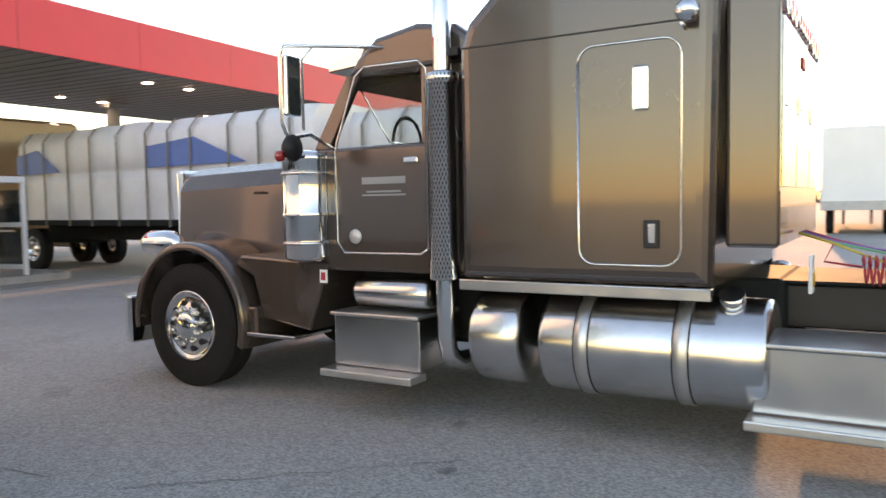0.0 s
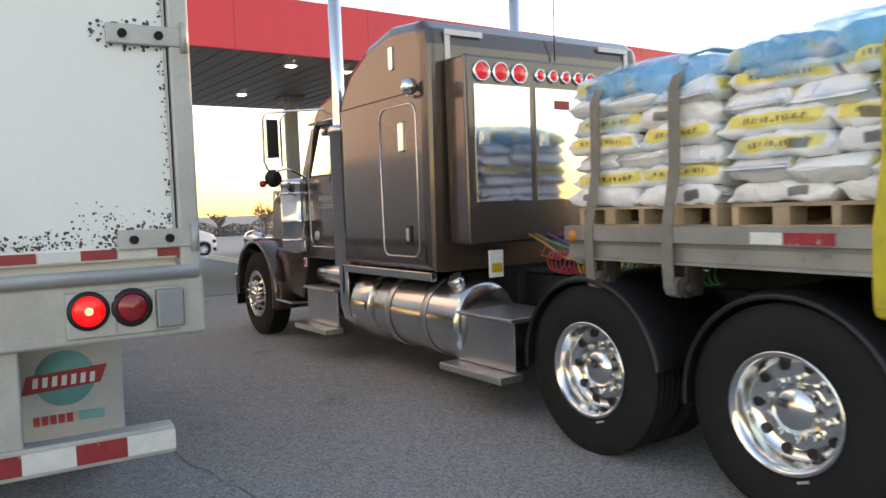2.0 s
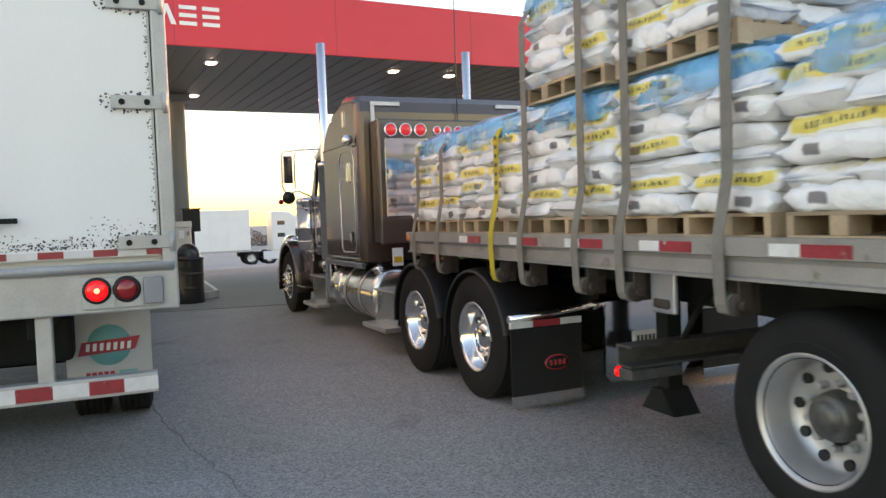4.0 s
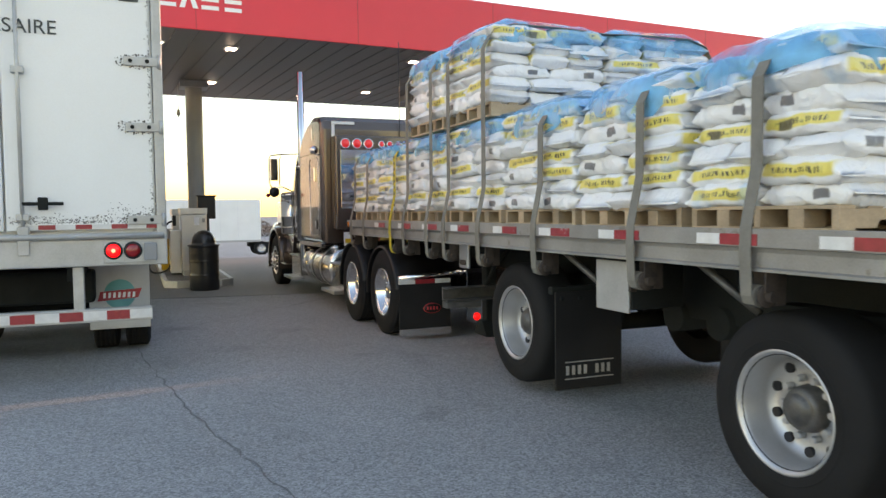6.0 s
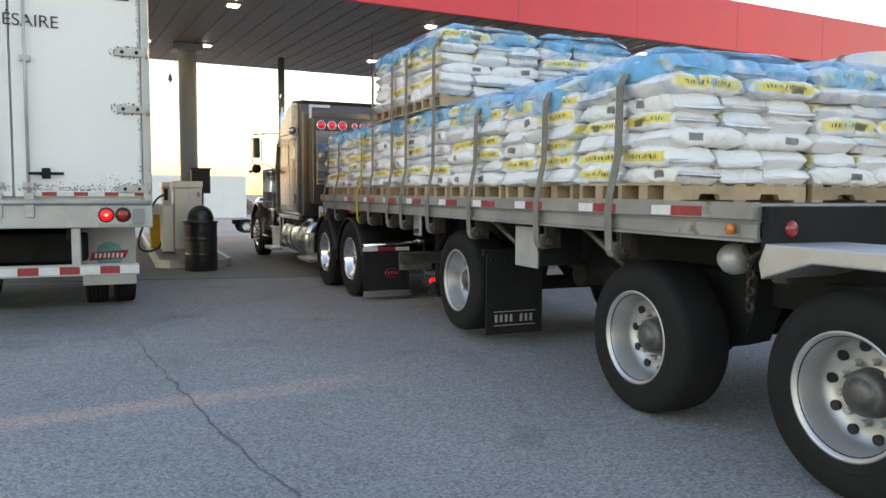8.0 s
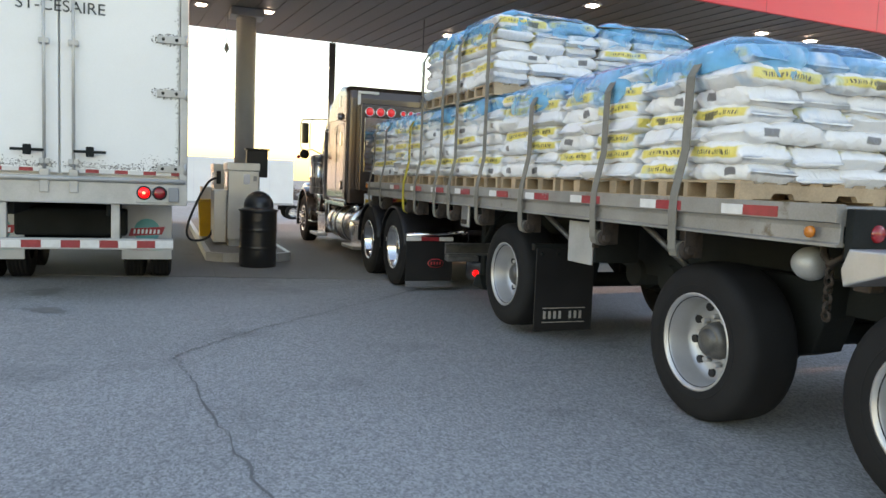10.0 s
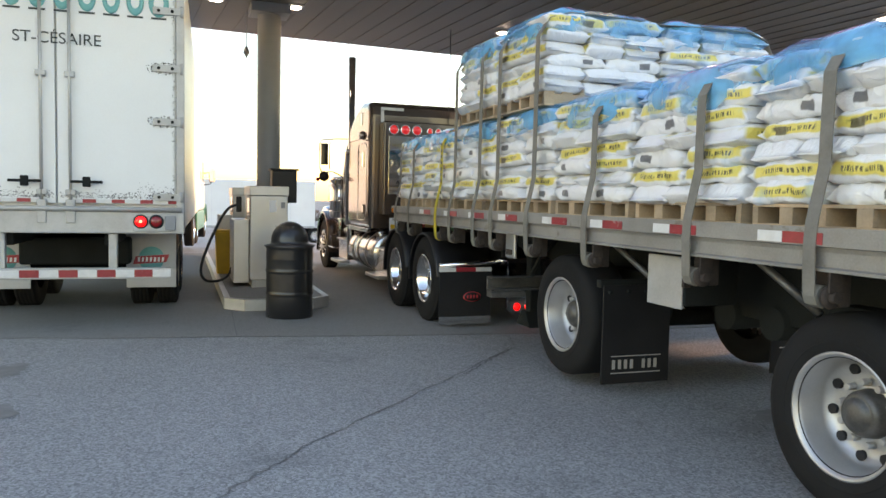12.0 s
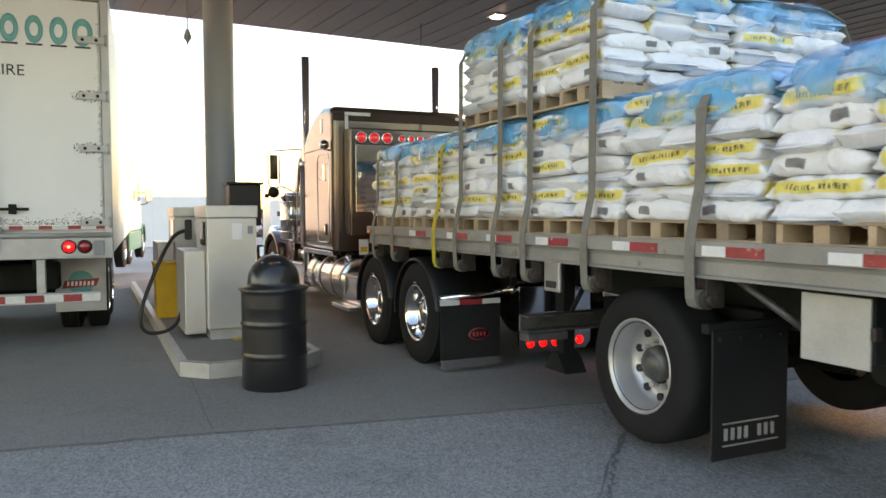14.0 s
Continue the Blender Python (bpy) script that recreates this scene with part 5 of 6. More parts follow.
        cyl(bm, (-0.95, y, 0.51), (0.95, y, 0.51), 0.075, 14)
        for s in (-1, 1):
            cyl(bm, (s * 0.42, y + 0.12, 0.55), (s * 0.42, y + 0.12, 0.95), 0.13, 14)
            cyl(bm, (s * 0.55, y - 0.22, 0.5), (s * 0.55, y - 0.02, 0.5), 0.1, 12)
        part("axle", bm, "dusty", R)
        for s, flip in ((-1, False), (1, True)):
            add_wheel("trailer", R, s * 0.94, y, flip, "truck", 0.57 if y > -5 else None)
    bm = B()
    cyl(bm, (-0.5, -5.2, 0.74), (0.5, -5.2, 0.74), 0.11, 20)
    cyl(bm, (-0.5, -5.65, 0.74), (0.5, -5.65, 0.74), 0.11, 20)
    part("air_tank", bm, "dusty", R)
    # load straps
    for y, yellow in STRAPS:
        top = stack_top(y) + 0.06
        bm = B()
        pts = [(-1.24, y, 1.024), (-1.28, y, 1.04), (-1.297, y, 1.08), (-1.309, y, 1.3), (-1.302, y, 1.42), (-1.24, y, 1.7), (-1.235, y, top - 0.2), (-1.14, y, top - 0.04), (-0.95, y, top + 0.02), (-0.5, y, top + 0.02), (0, y, top)]
        pts += [(-p[0], p[1], p[2]) for p in pts[-2::-1]]
        ribbon(bm, pts, 0.075, 0.006)
        st = part("strap", bm, "strap_y" if yellow else "strap", R, "yellow webbing strap" if yellow else "grey webbing strap")
        if yellow:
            for k in range(10):
                bm = B()
                z = 1.5 + k * 0.07
                box(bm, -1.245, -1.2395, y - 0.016, y + 0.016, z, z + 0.03)
                part("print_bar", bm, "dark_print", st)
    return R


# ---- bagged loads ----
def bag_mesh(seed, lx, ly, lz):
    """A filled plastic sack: flattened pillow with creases, and a flat sealed seam with ears at both ends."""
    rnd = random.Random(seed)
    bm = B()
    n, m = 26, 22
    off = Vector((rnd.uniform(0, 50), rnd.uniform(0, 50), rnd.uniform(0, 50)))
    droop = [rnd.uniform(-0.03, 0.02), rnd.uniform(-0.03, 0.02)]
    rings = []
    for i in range(n + 1):
        u = -1 + 2 * i / n
        e = min(1.0, abs(u) / 0.94)
        seam = abs(u) > 0.945
        fill = (1 - e ** 10) ** 0.5 if not seam else 0.0
        ring = []
        for k in range(m):
            a = 2 * math.pi * k / m
            c, s = math.cos(a), math.sin(a)
            wide = 0.93 + 0.07 * fill if not seam else 0.97 + 0.05 * noise.noise(Vector((u * 9, s * 2, seed)))
            y = math.copysign(abs(c) ** 0.5, c) * ly / 2 * wide
            z = math.copysign(abs(s) ** 0.5, s) * lz / 2 * (0.05 + 0.95 * fill)
            p = Vector((u * lx / 2, y, z))
            q = Vector((p.x * 5, p.y * 6, p.z * 9)) + off
            # soft lumps, then sharp folds that run away from the seams
            d = noise.noise(q) * 0.022
            fold = abs(noise.noise(Vector((p.x * 9, p.y * 16, p.z * 26)) + off))
            d -= (0.016 * (1 - fold) ** 6 + 0.01 * (0.4 + e * e) * abs(noise.noise(q * 3.1))) * (0.35 + fill)
            p += Vector((d * 0.5 * u, d * 1.1 * c, d * 0.8 * s))
            p.z -= 0.014 * u * u
            if e > 0.9:
                p.z += droop[0 if u < 0 else 1] * (e - 0.9) * 10
            ring.append(bm.verts.new(p))
        rings.append(ring)
    for p, q in zip(rings, rings[1:]):
        for k in range(m):
            bm.faces.new((p[k], p[(k + 1) % m], q[(k + 1) % m], q[k])).smooth = True
    bm.faces.new(rings[0])
    bm.faces.new(rings[-1])
    return bm


BAGS = {}


def bags_ready():
    for size, dims in (("side", (0.66, 0.45, 0.138)),):
        for mt in ("bag", "bag_plain", "bag_mid", "bag_blue"):
            BAGS[size, mt] = [mesh_of("bag", bag_mesh(7 * k + 3, *dims), mt) for k in range(6)]


def pallet(parent, lx, ly, z):
    """Stringer pallet: three notched stringers across the deck, boards along it above and below."""
    for y in (-ly / 2 + 0.02, 0, ly / 2 - 0.02):
        bm = B()
        h, n0, n1, up = lx / 2, 0.16, 0.34, 0.036
        pts = [(-h, 0.018), (-n1, 0.018), (-n1 + 0.02, 0.018 + up), (-n0 - 0.02, 0.018 + up), (-n0, 0.018), (n0, 0.018), (n0 + 0.02, 0.018 + up), (n1 - 0.02, 0.018 + up), (n1, 0.018), (h, 0.018), (h, 0.105), (-h, 0.105)]
        prism(bm, [(p, z + q) for p, q in pts], y - 0.02, y + 0.02, "y")
        part("stringer", bm, "wood", parent)
    for k in range(7):
        x = -lx / 2 + 0.05 + k * (lx - 0.1) / 6
        bm = B()
        box(bm, x - 0.05, x + 0.05, -ly / 2, ly / 2, z + 0.105, z + 0.123, 0.002)
        part("board", bm, "wood", parent)
        if k in (0, 3, 6):
            bm = B()
            box(bm, x - 0.05, x + 0.05, -ly / 2, ly / 2, z, z + 0.018, 0.002)
            part("runner", bm, "wood", parent)
    # spare blocks between the stringer ends
    for y in (-ly / 4, ly / 4):
        for x in (-lx / 2 + 0.07, lx / 2 - 0.07):
            bm = B()
            box(bm, x - 0.07, x + 0.07, y - 0.045, y + 0.045, z + 0.018, z + 0.105, 0.003)
            part("block", bm, "wood", parent)


LOADS = []


def load(x, y0, y1, z, layers, seed, label):
    """One pallet of sacks between y1 and y0, its middle at x."""
    rnd = random.Random(seed)
    P = thing("bagged_pallet", label, "pallet load", "pallets of bags on the trailer")
    cy, ly = (y0 + y1) / 2, abs(y1 - y0) - 0.05
    LOADS.append((P, (x, cy, z)))
    pallet(P, 1.14, ly - 0.04, 0.0)
    per = 0.111
    for k in range(layers):
        zc = 0.123 + per * (k + 0.5)
        mt = "bag" if k % 2 else "bag_plain"
        if k == layers - 1:
            mt = "bag_blue"
        elif k == layers - 2 or (k == layers - 3 and rnd.random() < 0.4):
            mt = "bag_mid"
        spots = []
        if (k + seed) % 3:
            for i in range(3):
                for j in range(2):
                    spots.append((-0.385 + i * 0.385, (j - 0.5) * ly / 2, 90, ly / 2 / 0.62, 0.385 / 0.43))
        else:
            for i in range(3):
                for j in range(2):
                    spots.append(((j - 0.5) * 0.58, (i - 1) * ly / 3, 0, 0.58 / 0.62, ly / 3 / 0.43))
        jx, jy = rnd.uniform(-0.022, 0.022), rnd.uniform(-0.02, 0.02)
        for bx, by, turn, sl, sw in spots:
            bx, by = bx + jx, by + jy
            choice = mt if rnd.random() > 0.12 else "bag_mid"
            ob = new("bag", rnd.choice(BAGS["side", choice]))
            ob.parent = P
            flip = 180 if rnd.random() < 0.5 else 0
            inset = 0.03 if k == layers - 1 else 0.0
            ob.matrix_basis = pose(bx * (1 - inset) + rnd.uniform(-0.02, 0.02), by + rnd.uniform(-0.012, 0.012), zc + rnd.uniform(-0.008, 0.008), rnd.uniform(-1.6, 1.6), rnd.uniform(-1.6, 1.6), turn + flip + rnd.uniform(-3, 3)) @ Matrix.Diagonal((sl * rnd.uniform(0.95, 1.06), sw * rnd.uniform(0.94, 1.08), rnd.uniform(0.96, 1.16), 1))
    # blue film hood over the top, hanging down unevenly
    top = 0.123 + per * layers + 0.02
    bm = B()
    hx, hy = 0.59, ly / 2 + 0.015
    rings = []
    off = rnd.uniform(0, 60)
    n = 40
    for lift, shrink in ((None, 1.0), (-0.1, 1.01), (-0.01, 0.97), (0.045, 0.8), (0.07, 0.4)):
        ring = []
        for k in range(n):
            a = 6.2832 * k / n
            c, s = math.cos(a), math.sin(a)
            x = math.copysign(abs(c) ** 0.35, c) * hx * shrink
            y = math.copysign(abs(s) ** 0.35, s) * hy * shrink
            w = noise.noise(Vector((k * 0.35 + off, shrink * 3, 0)))
            z = top + (-0.2 + 0.14 * w if lift is None else lift + 0.03 * w)
            ring.append(bm.verts.new((x + 0.012 * w, y + 0.012 * w, z)))
        rings.append(ring)
    for p, q in zip(rings, rings[1:]):
        for k in range(n):
            bm.faces.new((p[k], p[(k + 1) % n], q[(k + 1) % n], q[k])).smooth = True
    bm.faces.new(rings[-1])
    part("film_hood", bm, "film", P, "wrinkled blue shrink film")
    return P


def build_loads():
    bags_ready()
    cuts = [0.88, -0.26, -1.45, -2.6, -3.84, -5.02, -6.15, -7.2]
    for side in (-1, 1):
        for k, (a, b) in enumerate(zip(cuts, cuts[1:])):
            load(side * 0.6, a, b, 1.392, 7, 10 * k + side + 2, "wooden pallet of stacked white and yellow sacks under blue film")
        for k, (a, b) in enumerate(((-1.5, -2.56), (-2.58, -3.66))):
            load(side * 0.6, a, b, 2.33, 6, 100 + 10 * k + side, "upper pallet of white and yellow sacks wrapped in blue film")


# ---- the white van trailer ----
def build_van():
    V = thing("van_trailer", "white box van trailer with chipped paint and rear swing doors", "trailer")
    xc, w, y0, L = -4.97, 1.29, -14.24, 16.0
    z0, z1 = 1.38, 4.1
    bm = B()
    box(bm, xc - w, xc + w, y0 + 0.09, y0 + L, 1.1, z1, 0.02)
    part("box_body", bm, "van", V, "plain white van body")
    # rear frame
    bm = B()
    for s in (-1, 1):
        x = xc + s * (w - 0.03)
        box(bm, x - 0.05, x + 0.035, y0 - 0.005, y0 + 0.1, 1.1, z1, 0.01)
    box(bm, xc - w + 0.07, xc + w - 0.09, y0, y0 + 0.1, z1 - 0.16, z1, 0.01)
    part("door_frame", bm, "galv", V, "galvanised rear door frame")
    bm = B()
    box(bm, xc - w - 0.005, xc + w + 0.005, y0 - 0.03, y0 + 0.12, 1.06, 1.3, 0.012)
    part("rear_sill", bm, "galv", V, "scuffed rear sill")
    bm = B()
    cyl(bm, (xc - w + 0.02, y0 - 0.04, 1.325), (xc + w - 0.02, y0 - 0.04, 1.325), 0.028, 12)
    part("rub_bar", bm, "galv", V)
    for s in (-1, 1):
        bm = B()
        x0, x1 = sorted((xc + s * 0.01, xc + s * (w - 0.085)))
        box(bm, x0, x1, y0 + 0.02, y0 + 0.07, z0, z1 - 0.17, 0.008)
        d = part("door", bm, "van", V, "white swing door with chipped paint low down")
        bm = B()
        box(bm, *sorted((xc + s * (w - 0.084), xc + s * (w - 0.0815))), y0 + 0.03, y0 + 0.06, z0, z1 - 0.17)
        part("gasket", bm, "dusty", d, "black rubber door gasket")
        bm = B()
        box(bm, *sorted((xc + s * (w - 0.1), xc + s * (w - 0.088))), y0 + 0.014, y0 + 0.0195, z0 + 0.005, z1 - 0.18, 0.001)
        part("edge_bead", bm, "galv", d)
        # flaked spots near the foot of the door
        rnd = random.Random(12 + s)
        bm = B()
        for k in range(760):
            edge = rnd.random() < 0.35
            if edge:
                x = xc + s * (w - 0.1 - abs(rnd.gauss(0, 0.012)))
                z = rnd.uniform(z0 + 0.02, z1 - 0.4)
            else:
                x = rnd.uniform(x0 + 0.02, x1 - 0.02)
                z = z0 + 0.06 + abs(rnd.gauss(0, 0.035)) + (0.12 * rnd.random() if abs(x - xc) > 0.8 and rnd.random() < 0.5 else 0)
            r = rnd.uniform(0.0015, 0.0065)
            m = rnd.randint(5, 7)
            vs = [bm.verts.new((x + r * rnd.uniform(0.6, 1.4) * math.cos(6.283 * j / m), y0 + 0.0175, z + r * rnd.uniform(0.6, 1.3) * math.sin(6.283 * j / m))) for j in range(m)]
            bm.faces.new(vs)
        tagged(part("paint_chip", bm, "grime", d, "dark chipped spots"), kind="stuff")
        for z in (1.465, 2.295, 2.88, 3.5):
            bm = B()
            xe = xc + s * (w - 0.02)
            box(bm, *sorted((xe, xe - s * 0.3)), y0 - 0.012, y0 + 0.02, z - 0.04, z + 0.04, 0.006)
            h = part("hinge", bm, "galv", d, "worn steel door hinge")
            bm = B()
            cyl(bm, (xe, y0 - 0.02, z - 0.06), (xe, y0 - 0.02, z + 0.06), 0.016, 12)
            part("pin", bm, "galv", h)
            for q in (0.1, 0.24):
                bm = B()
                cyl(bm, (xe - s * q, y0 - 0.024, z), (xe - s * q, y0 - 0.01, z), 0.018, 10)
                part("bolt", bm, "dusty", h)
            if z < 3:
                bm = B()
                n = 60
                for k in range(n):
                    a = 6.283 * k / n
                    x = xe - s * (0.2 + 0.14 * math.cos(a)) + rnd.uniform(-0.03, 0.03)
                    zz = z + 0.055 * math.sin(a) + rnd.uniform(-0.012, 0.012)
                    r = rnd.uniform(0.003, 0.009)
                    bm.faces.new([bm.verts.new((x + r * math.cos(6.283 * j / 6), y0 + 0.0165, zz + r * math.sin(6.283 * j / 6))) for j in range(6)])
                tagged(part("paint_chip", bm, "grime", h), kind="stuff")
        # lock rods
        for dx in (0.14,):
            x = xc + s * dx
            bm = B()
            cyl(bm, (x, y0 - 0.03, 1.2), (x, y0 - 0.03, z1 - 0.05), 0.017, 10)
            rod = part("lock_rod", bm, "galv", d, "galvanised lock rod")
            for z in (1.5, 2.75, 3.6):
                bm = B()
                box(bm, x - 0.05, x + 0.05, y0 - 0.045, y0 + 0.02, z - 0.03, z + 0.03, 0.008)
                part("keeper", bm, "galv", rod)
            bm = B()
            box(bm, x - 0.045, x + 0.045, y0 - 0.05, y0 + 0.02, 1.17, 1.42, 0.008)
            part("keeper", bm, "galv", rod)
            bm = B()
            box(bm, *sorted((x, x + s * 0.32)), y0 - 0.05, y0 - 0.035, 1.6, 1.63, 0.006)
            box(bm, *sorted((x + s * 0.12, x + s * 0.2)), y0 - 0.06, y0 - 0.03, 1.56, 1.67, 0.01)
            part("handle", bm, "dusty", rod, "dark lock handle")
        # tape along the door foot
        for k in range(4):
            for a, b, mt in ((0.0, 0.16, "tape_white"), (0.16, 0.3, "tape_red")):
                q0, q1 = 0.1 + k * 0.29 + a * 0.95, 0.1 + k * 0.29 + b * 0.95
                bm = B()
                box(bm, *sorted((xc + s * q0, xc + s * q1)), y0 + 0.012, y0 + 0.0195, 1.39, 1.43)
                part("reflector_tape", bm, mt, d)
        # lamp box
        lx = xc + s * 0.975
        bm = B()
        box(bm, lx - 0.215, lx + 0.215, y0 - 0.045, y0 - 0.03, 1.085, 1.27, 0.008)
        lb = part("lamp_box", bm, "galv", V)
        for k, mt in ((-1, "red_lit" if s > 0 else "red_lens"), (0, "red_dim")):
            cx = xc + s * (0.842 if k < 0 else 1.003)
            bm = B()
            lathe(bm, [(0.079, 0.0), (0.076, -0.012), (0.06, -0.014)], 24, "y", (cx, y0 - 0.045, 1.195))
            part("grommet", bm, "black", lb, "black rubber lamp grommet")
            bm = B()
            disc_lamp(bm, (cx, y0 - 0.046, 1.195), 0.062, "y", 0.022)
            lens = part("tail_lamp", bm, mt, lb, "round red tail lamp")
            if mt == "red_lit":
                bm = B()
                disc_lamp(bm, (cx, y0 - 0.0655, 1.195), 0.017, "y", 0.004)
                part("bulb_glow", bm, "bulb", lens, "bright core of the lit lamp")
        bm = B()
        bx = xc + s * 1.15
        box(bm, bx - 0.055, bx + 0.055, y0 - 0.06, y0 - 0.045, 1.1, 1.26, 0.01)
        for q in (-0.03, 0.03):
            cyl(bm, (bx, y0 - 0.066, 1.18 + q), (bx, y0 - 0.06, 1.18 + q), 0.012, 10)
        part("socket", bm, "column", lb)
        for q in (0.935, 1.085):
            bm = B()
            box(bm, *sorted((xc + s * (q - 0.004), xc + s * (q + 0.004))), y0 - 0.054, y0 - 0.045, 1.09, 1.265, 0.002)
            part("divider", bm, "galv", lb)
        # guard upright and flap
        bm = B()
        ux = xc + s * 0.55
        box(bm, ux - 0.045, ux + 0.045, y0 + 0.02, y0 + 0.1, 0.62, 1.06, 0.01)
        part("guard_upright", bm, "galv", V)
        bm = B()
        fx = xc + s * 0.85
        box(bm, fx - 0.3, fx + 0.3, y0 + 1.42, y0 + 1.435, 0.3, 1.06, 0.005)
        f = part("mud_flap", bm, "white_plastic", V, "grimy white mud flap with printed emblem")
        bm = B()
        lathe(bm, [(0.001, -0.004), (0.155, -0.004), (0.157, 0)], 28, "y", (fx, y0 + 1.42, 0.67))
        e = part("emblem", bm, "teal", f, "round teal emblem")
        bm = B()
        prism(bm, [(fx - 0.22, 0.6), (fx + 0.18, 0.625), (fx + 0.22, 0.725), (fx - 0.19, 0.7)], y0 + 1.408, y0 + 1.414, "y")
        part("emblem_bar", bm, "red_print", f)
        bm = B()
        for k in range(7):
            bm = B()
            xx = fx - 0.165 + k * 0.048
            prism(bm, [(xx, 0.632), (xx + 0.026, 0.634), (xx + 0.032, 0.69), (xx + 0.006, 0.688)], y0 + 1.403, y0 + 1.407, "y")
            part("emblem_bar", bm, "white_print", f)
        bm = B()
        for k in range(5):
            box(bm, fx - 0.17 + k * 0.042, fx - 0.14 + k * 0.042, y0 + 1.412, y0 + 1.418, 0.42, 0.47)
        part("print_bar", bm, "red_print", f)
        bm = B()
        box(bm, fx + 0.06, fx + 0.19, y0 + 1.412, y0 + 1.418, 0.42, 0.47)
        part("print_bar", bm, "teal", f)
        for y in (-12.07, -10.85):
            add_wheel("inner", V, xc + s * 1.02, y, s > 0, "van")
            add_wheel("inner", V, xc + s * 0.69, y, s > 0, "van")
    # under-ride guard
    bm = B()
    box(bm, xc - 1.15, xc + 1.15, y0 + 0.0, y0 + 0.1, 0.56, 0.68, 0.008)
    g = part("underride_guard", bm, "galv", V, "striped under-ride guard")
    for k in range(12):
        a = -1.13 + k * 0.19
        bm = B()
        box(bm, xc + a, xc + a + 0.19, y0 - 0.006, y0 - 0.0, 0.58, 0.66)
        part("reflector_tape", bm, ("tape_red", "tape_white")[k % 2], g)
    # emblem lettering replaced by plain shapes, town name below
    for k in range(8):
        bm = B()
        x = xc - 0.75 + k * 0.24
        wide = 0.1 if k in (0, 7) else 0.085
        lathe(bm, [(0.052, 0), (0.052, -0.006), (0.105, -0.006), (0.105, 0)], 22, "y", (0, 0, 0))
        em = part("emblem", bm, "teal", V, "teal haulier emblem as plain shapes")
        em.matrix_basis = pose(x + 0.1, y0 + 0.018, 3.58) @ Matrix.Diagonal((wide / 0.1, 1, 1.45, 1))
        bm = B()
        box(bm, x + 0.02, x + 0.18, y0 + 0.0105, y0 + 0.0165, 3.405, 3.425, 0.001)
        part("emblem_bar", bm, "dark_print", V)
    cu = bpy.data.curves.new("lettering", "FONT")
    cu.body = "ST-CÉSAIRE"
    cu.size, cu.align_x, cu.extrude = 0.17, "CENTER", 0.002
    cu.materials.append(M["dark_print"])
    t = new("lettering", cu)
    t.parent = V
    t.matrix_basis = pose(xc + 0.02, y0 + 0.014, 3.07, 90, 0, 0)
    # bogie
    for y in (-12.07, -10.85):
        bm = B()
        cyl(bm, (xc - 0.9, y, 0.52), (xc + 0.9, y, 0.52), 0.07, 12)
        part("axle", bm, "dusty", V)
    for s in (-1, 1):
        bm = B()
        box(bm, xc + s * 0.5 - 0.05, xc + s * 0.5 + 0.05, -14.1, 0.5, 0.92, 1.1, 0.01)
        part("chassis_rail", bm, "dusty", V)
        bm = B()
        cyl(bm, (xc + s * 0.3, -13.0, 0.75), (xc + s * 0.3, -12.6, 0.75), 0.11, 14)
        part("air_bag", bm, "dusty", V)
    bm = B()
    box(bm, xc - 0.62, xc + 0.62, -13.1, -9.6, 0.62, 0.95, 0.03)
    part("axle_slider", bm, "dusty", V, "black sliding axle frame")
    bm = B()
    box(bm, xc - 0.5, xc + 0.5, -9.2, -8.9, 0.35, 1.05, 0.02)
    part("landing_gear", bm, "dusty", V)
    return V


def simple_wheels(T, kind, xs, ys, who):
    for x, flip in xs:
        for y in ys:
            if who:
                add_wheel(kind, T, x, y, flip, who)
            else:
                wheel(kind, T, x, y, None, flip)


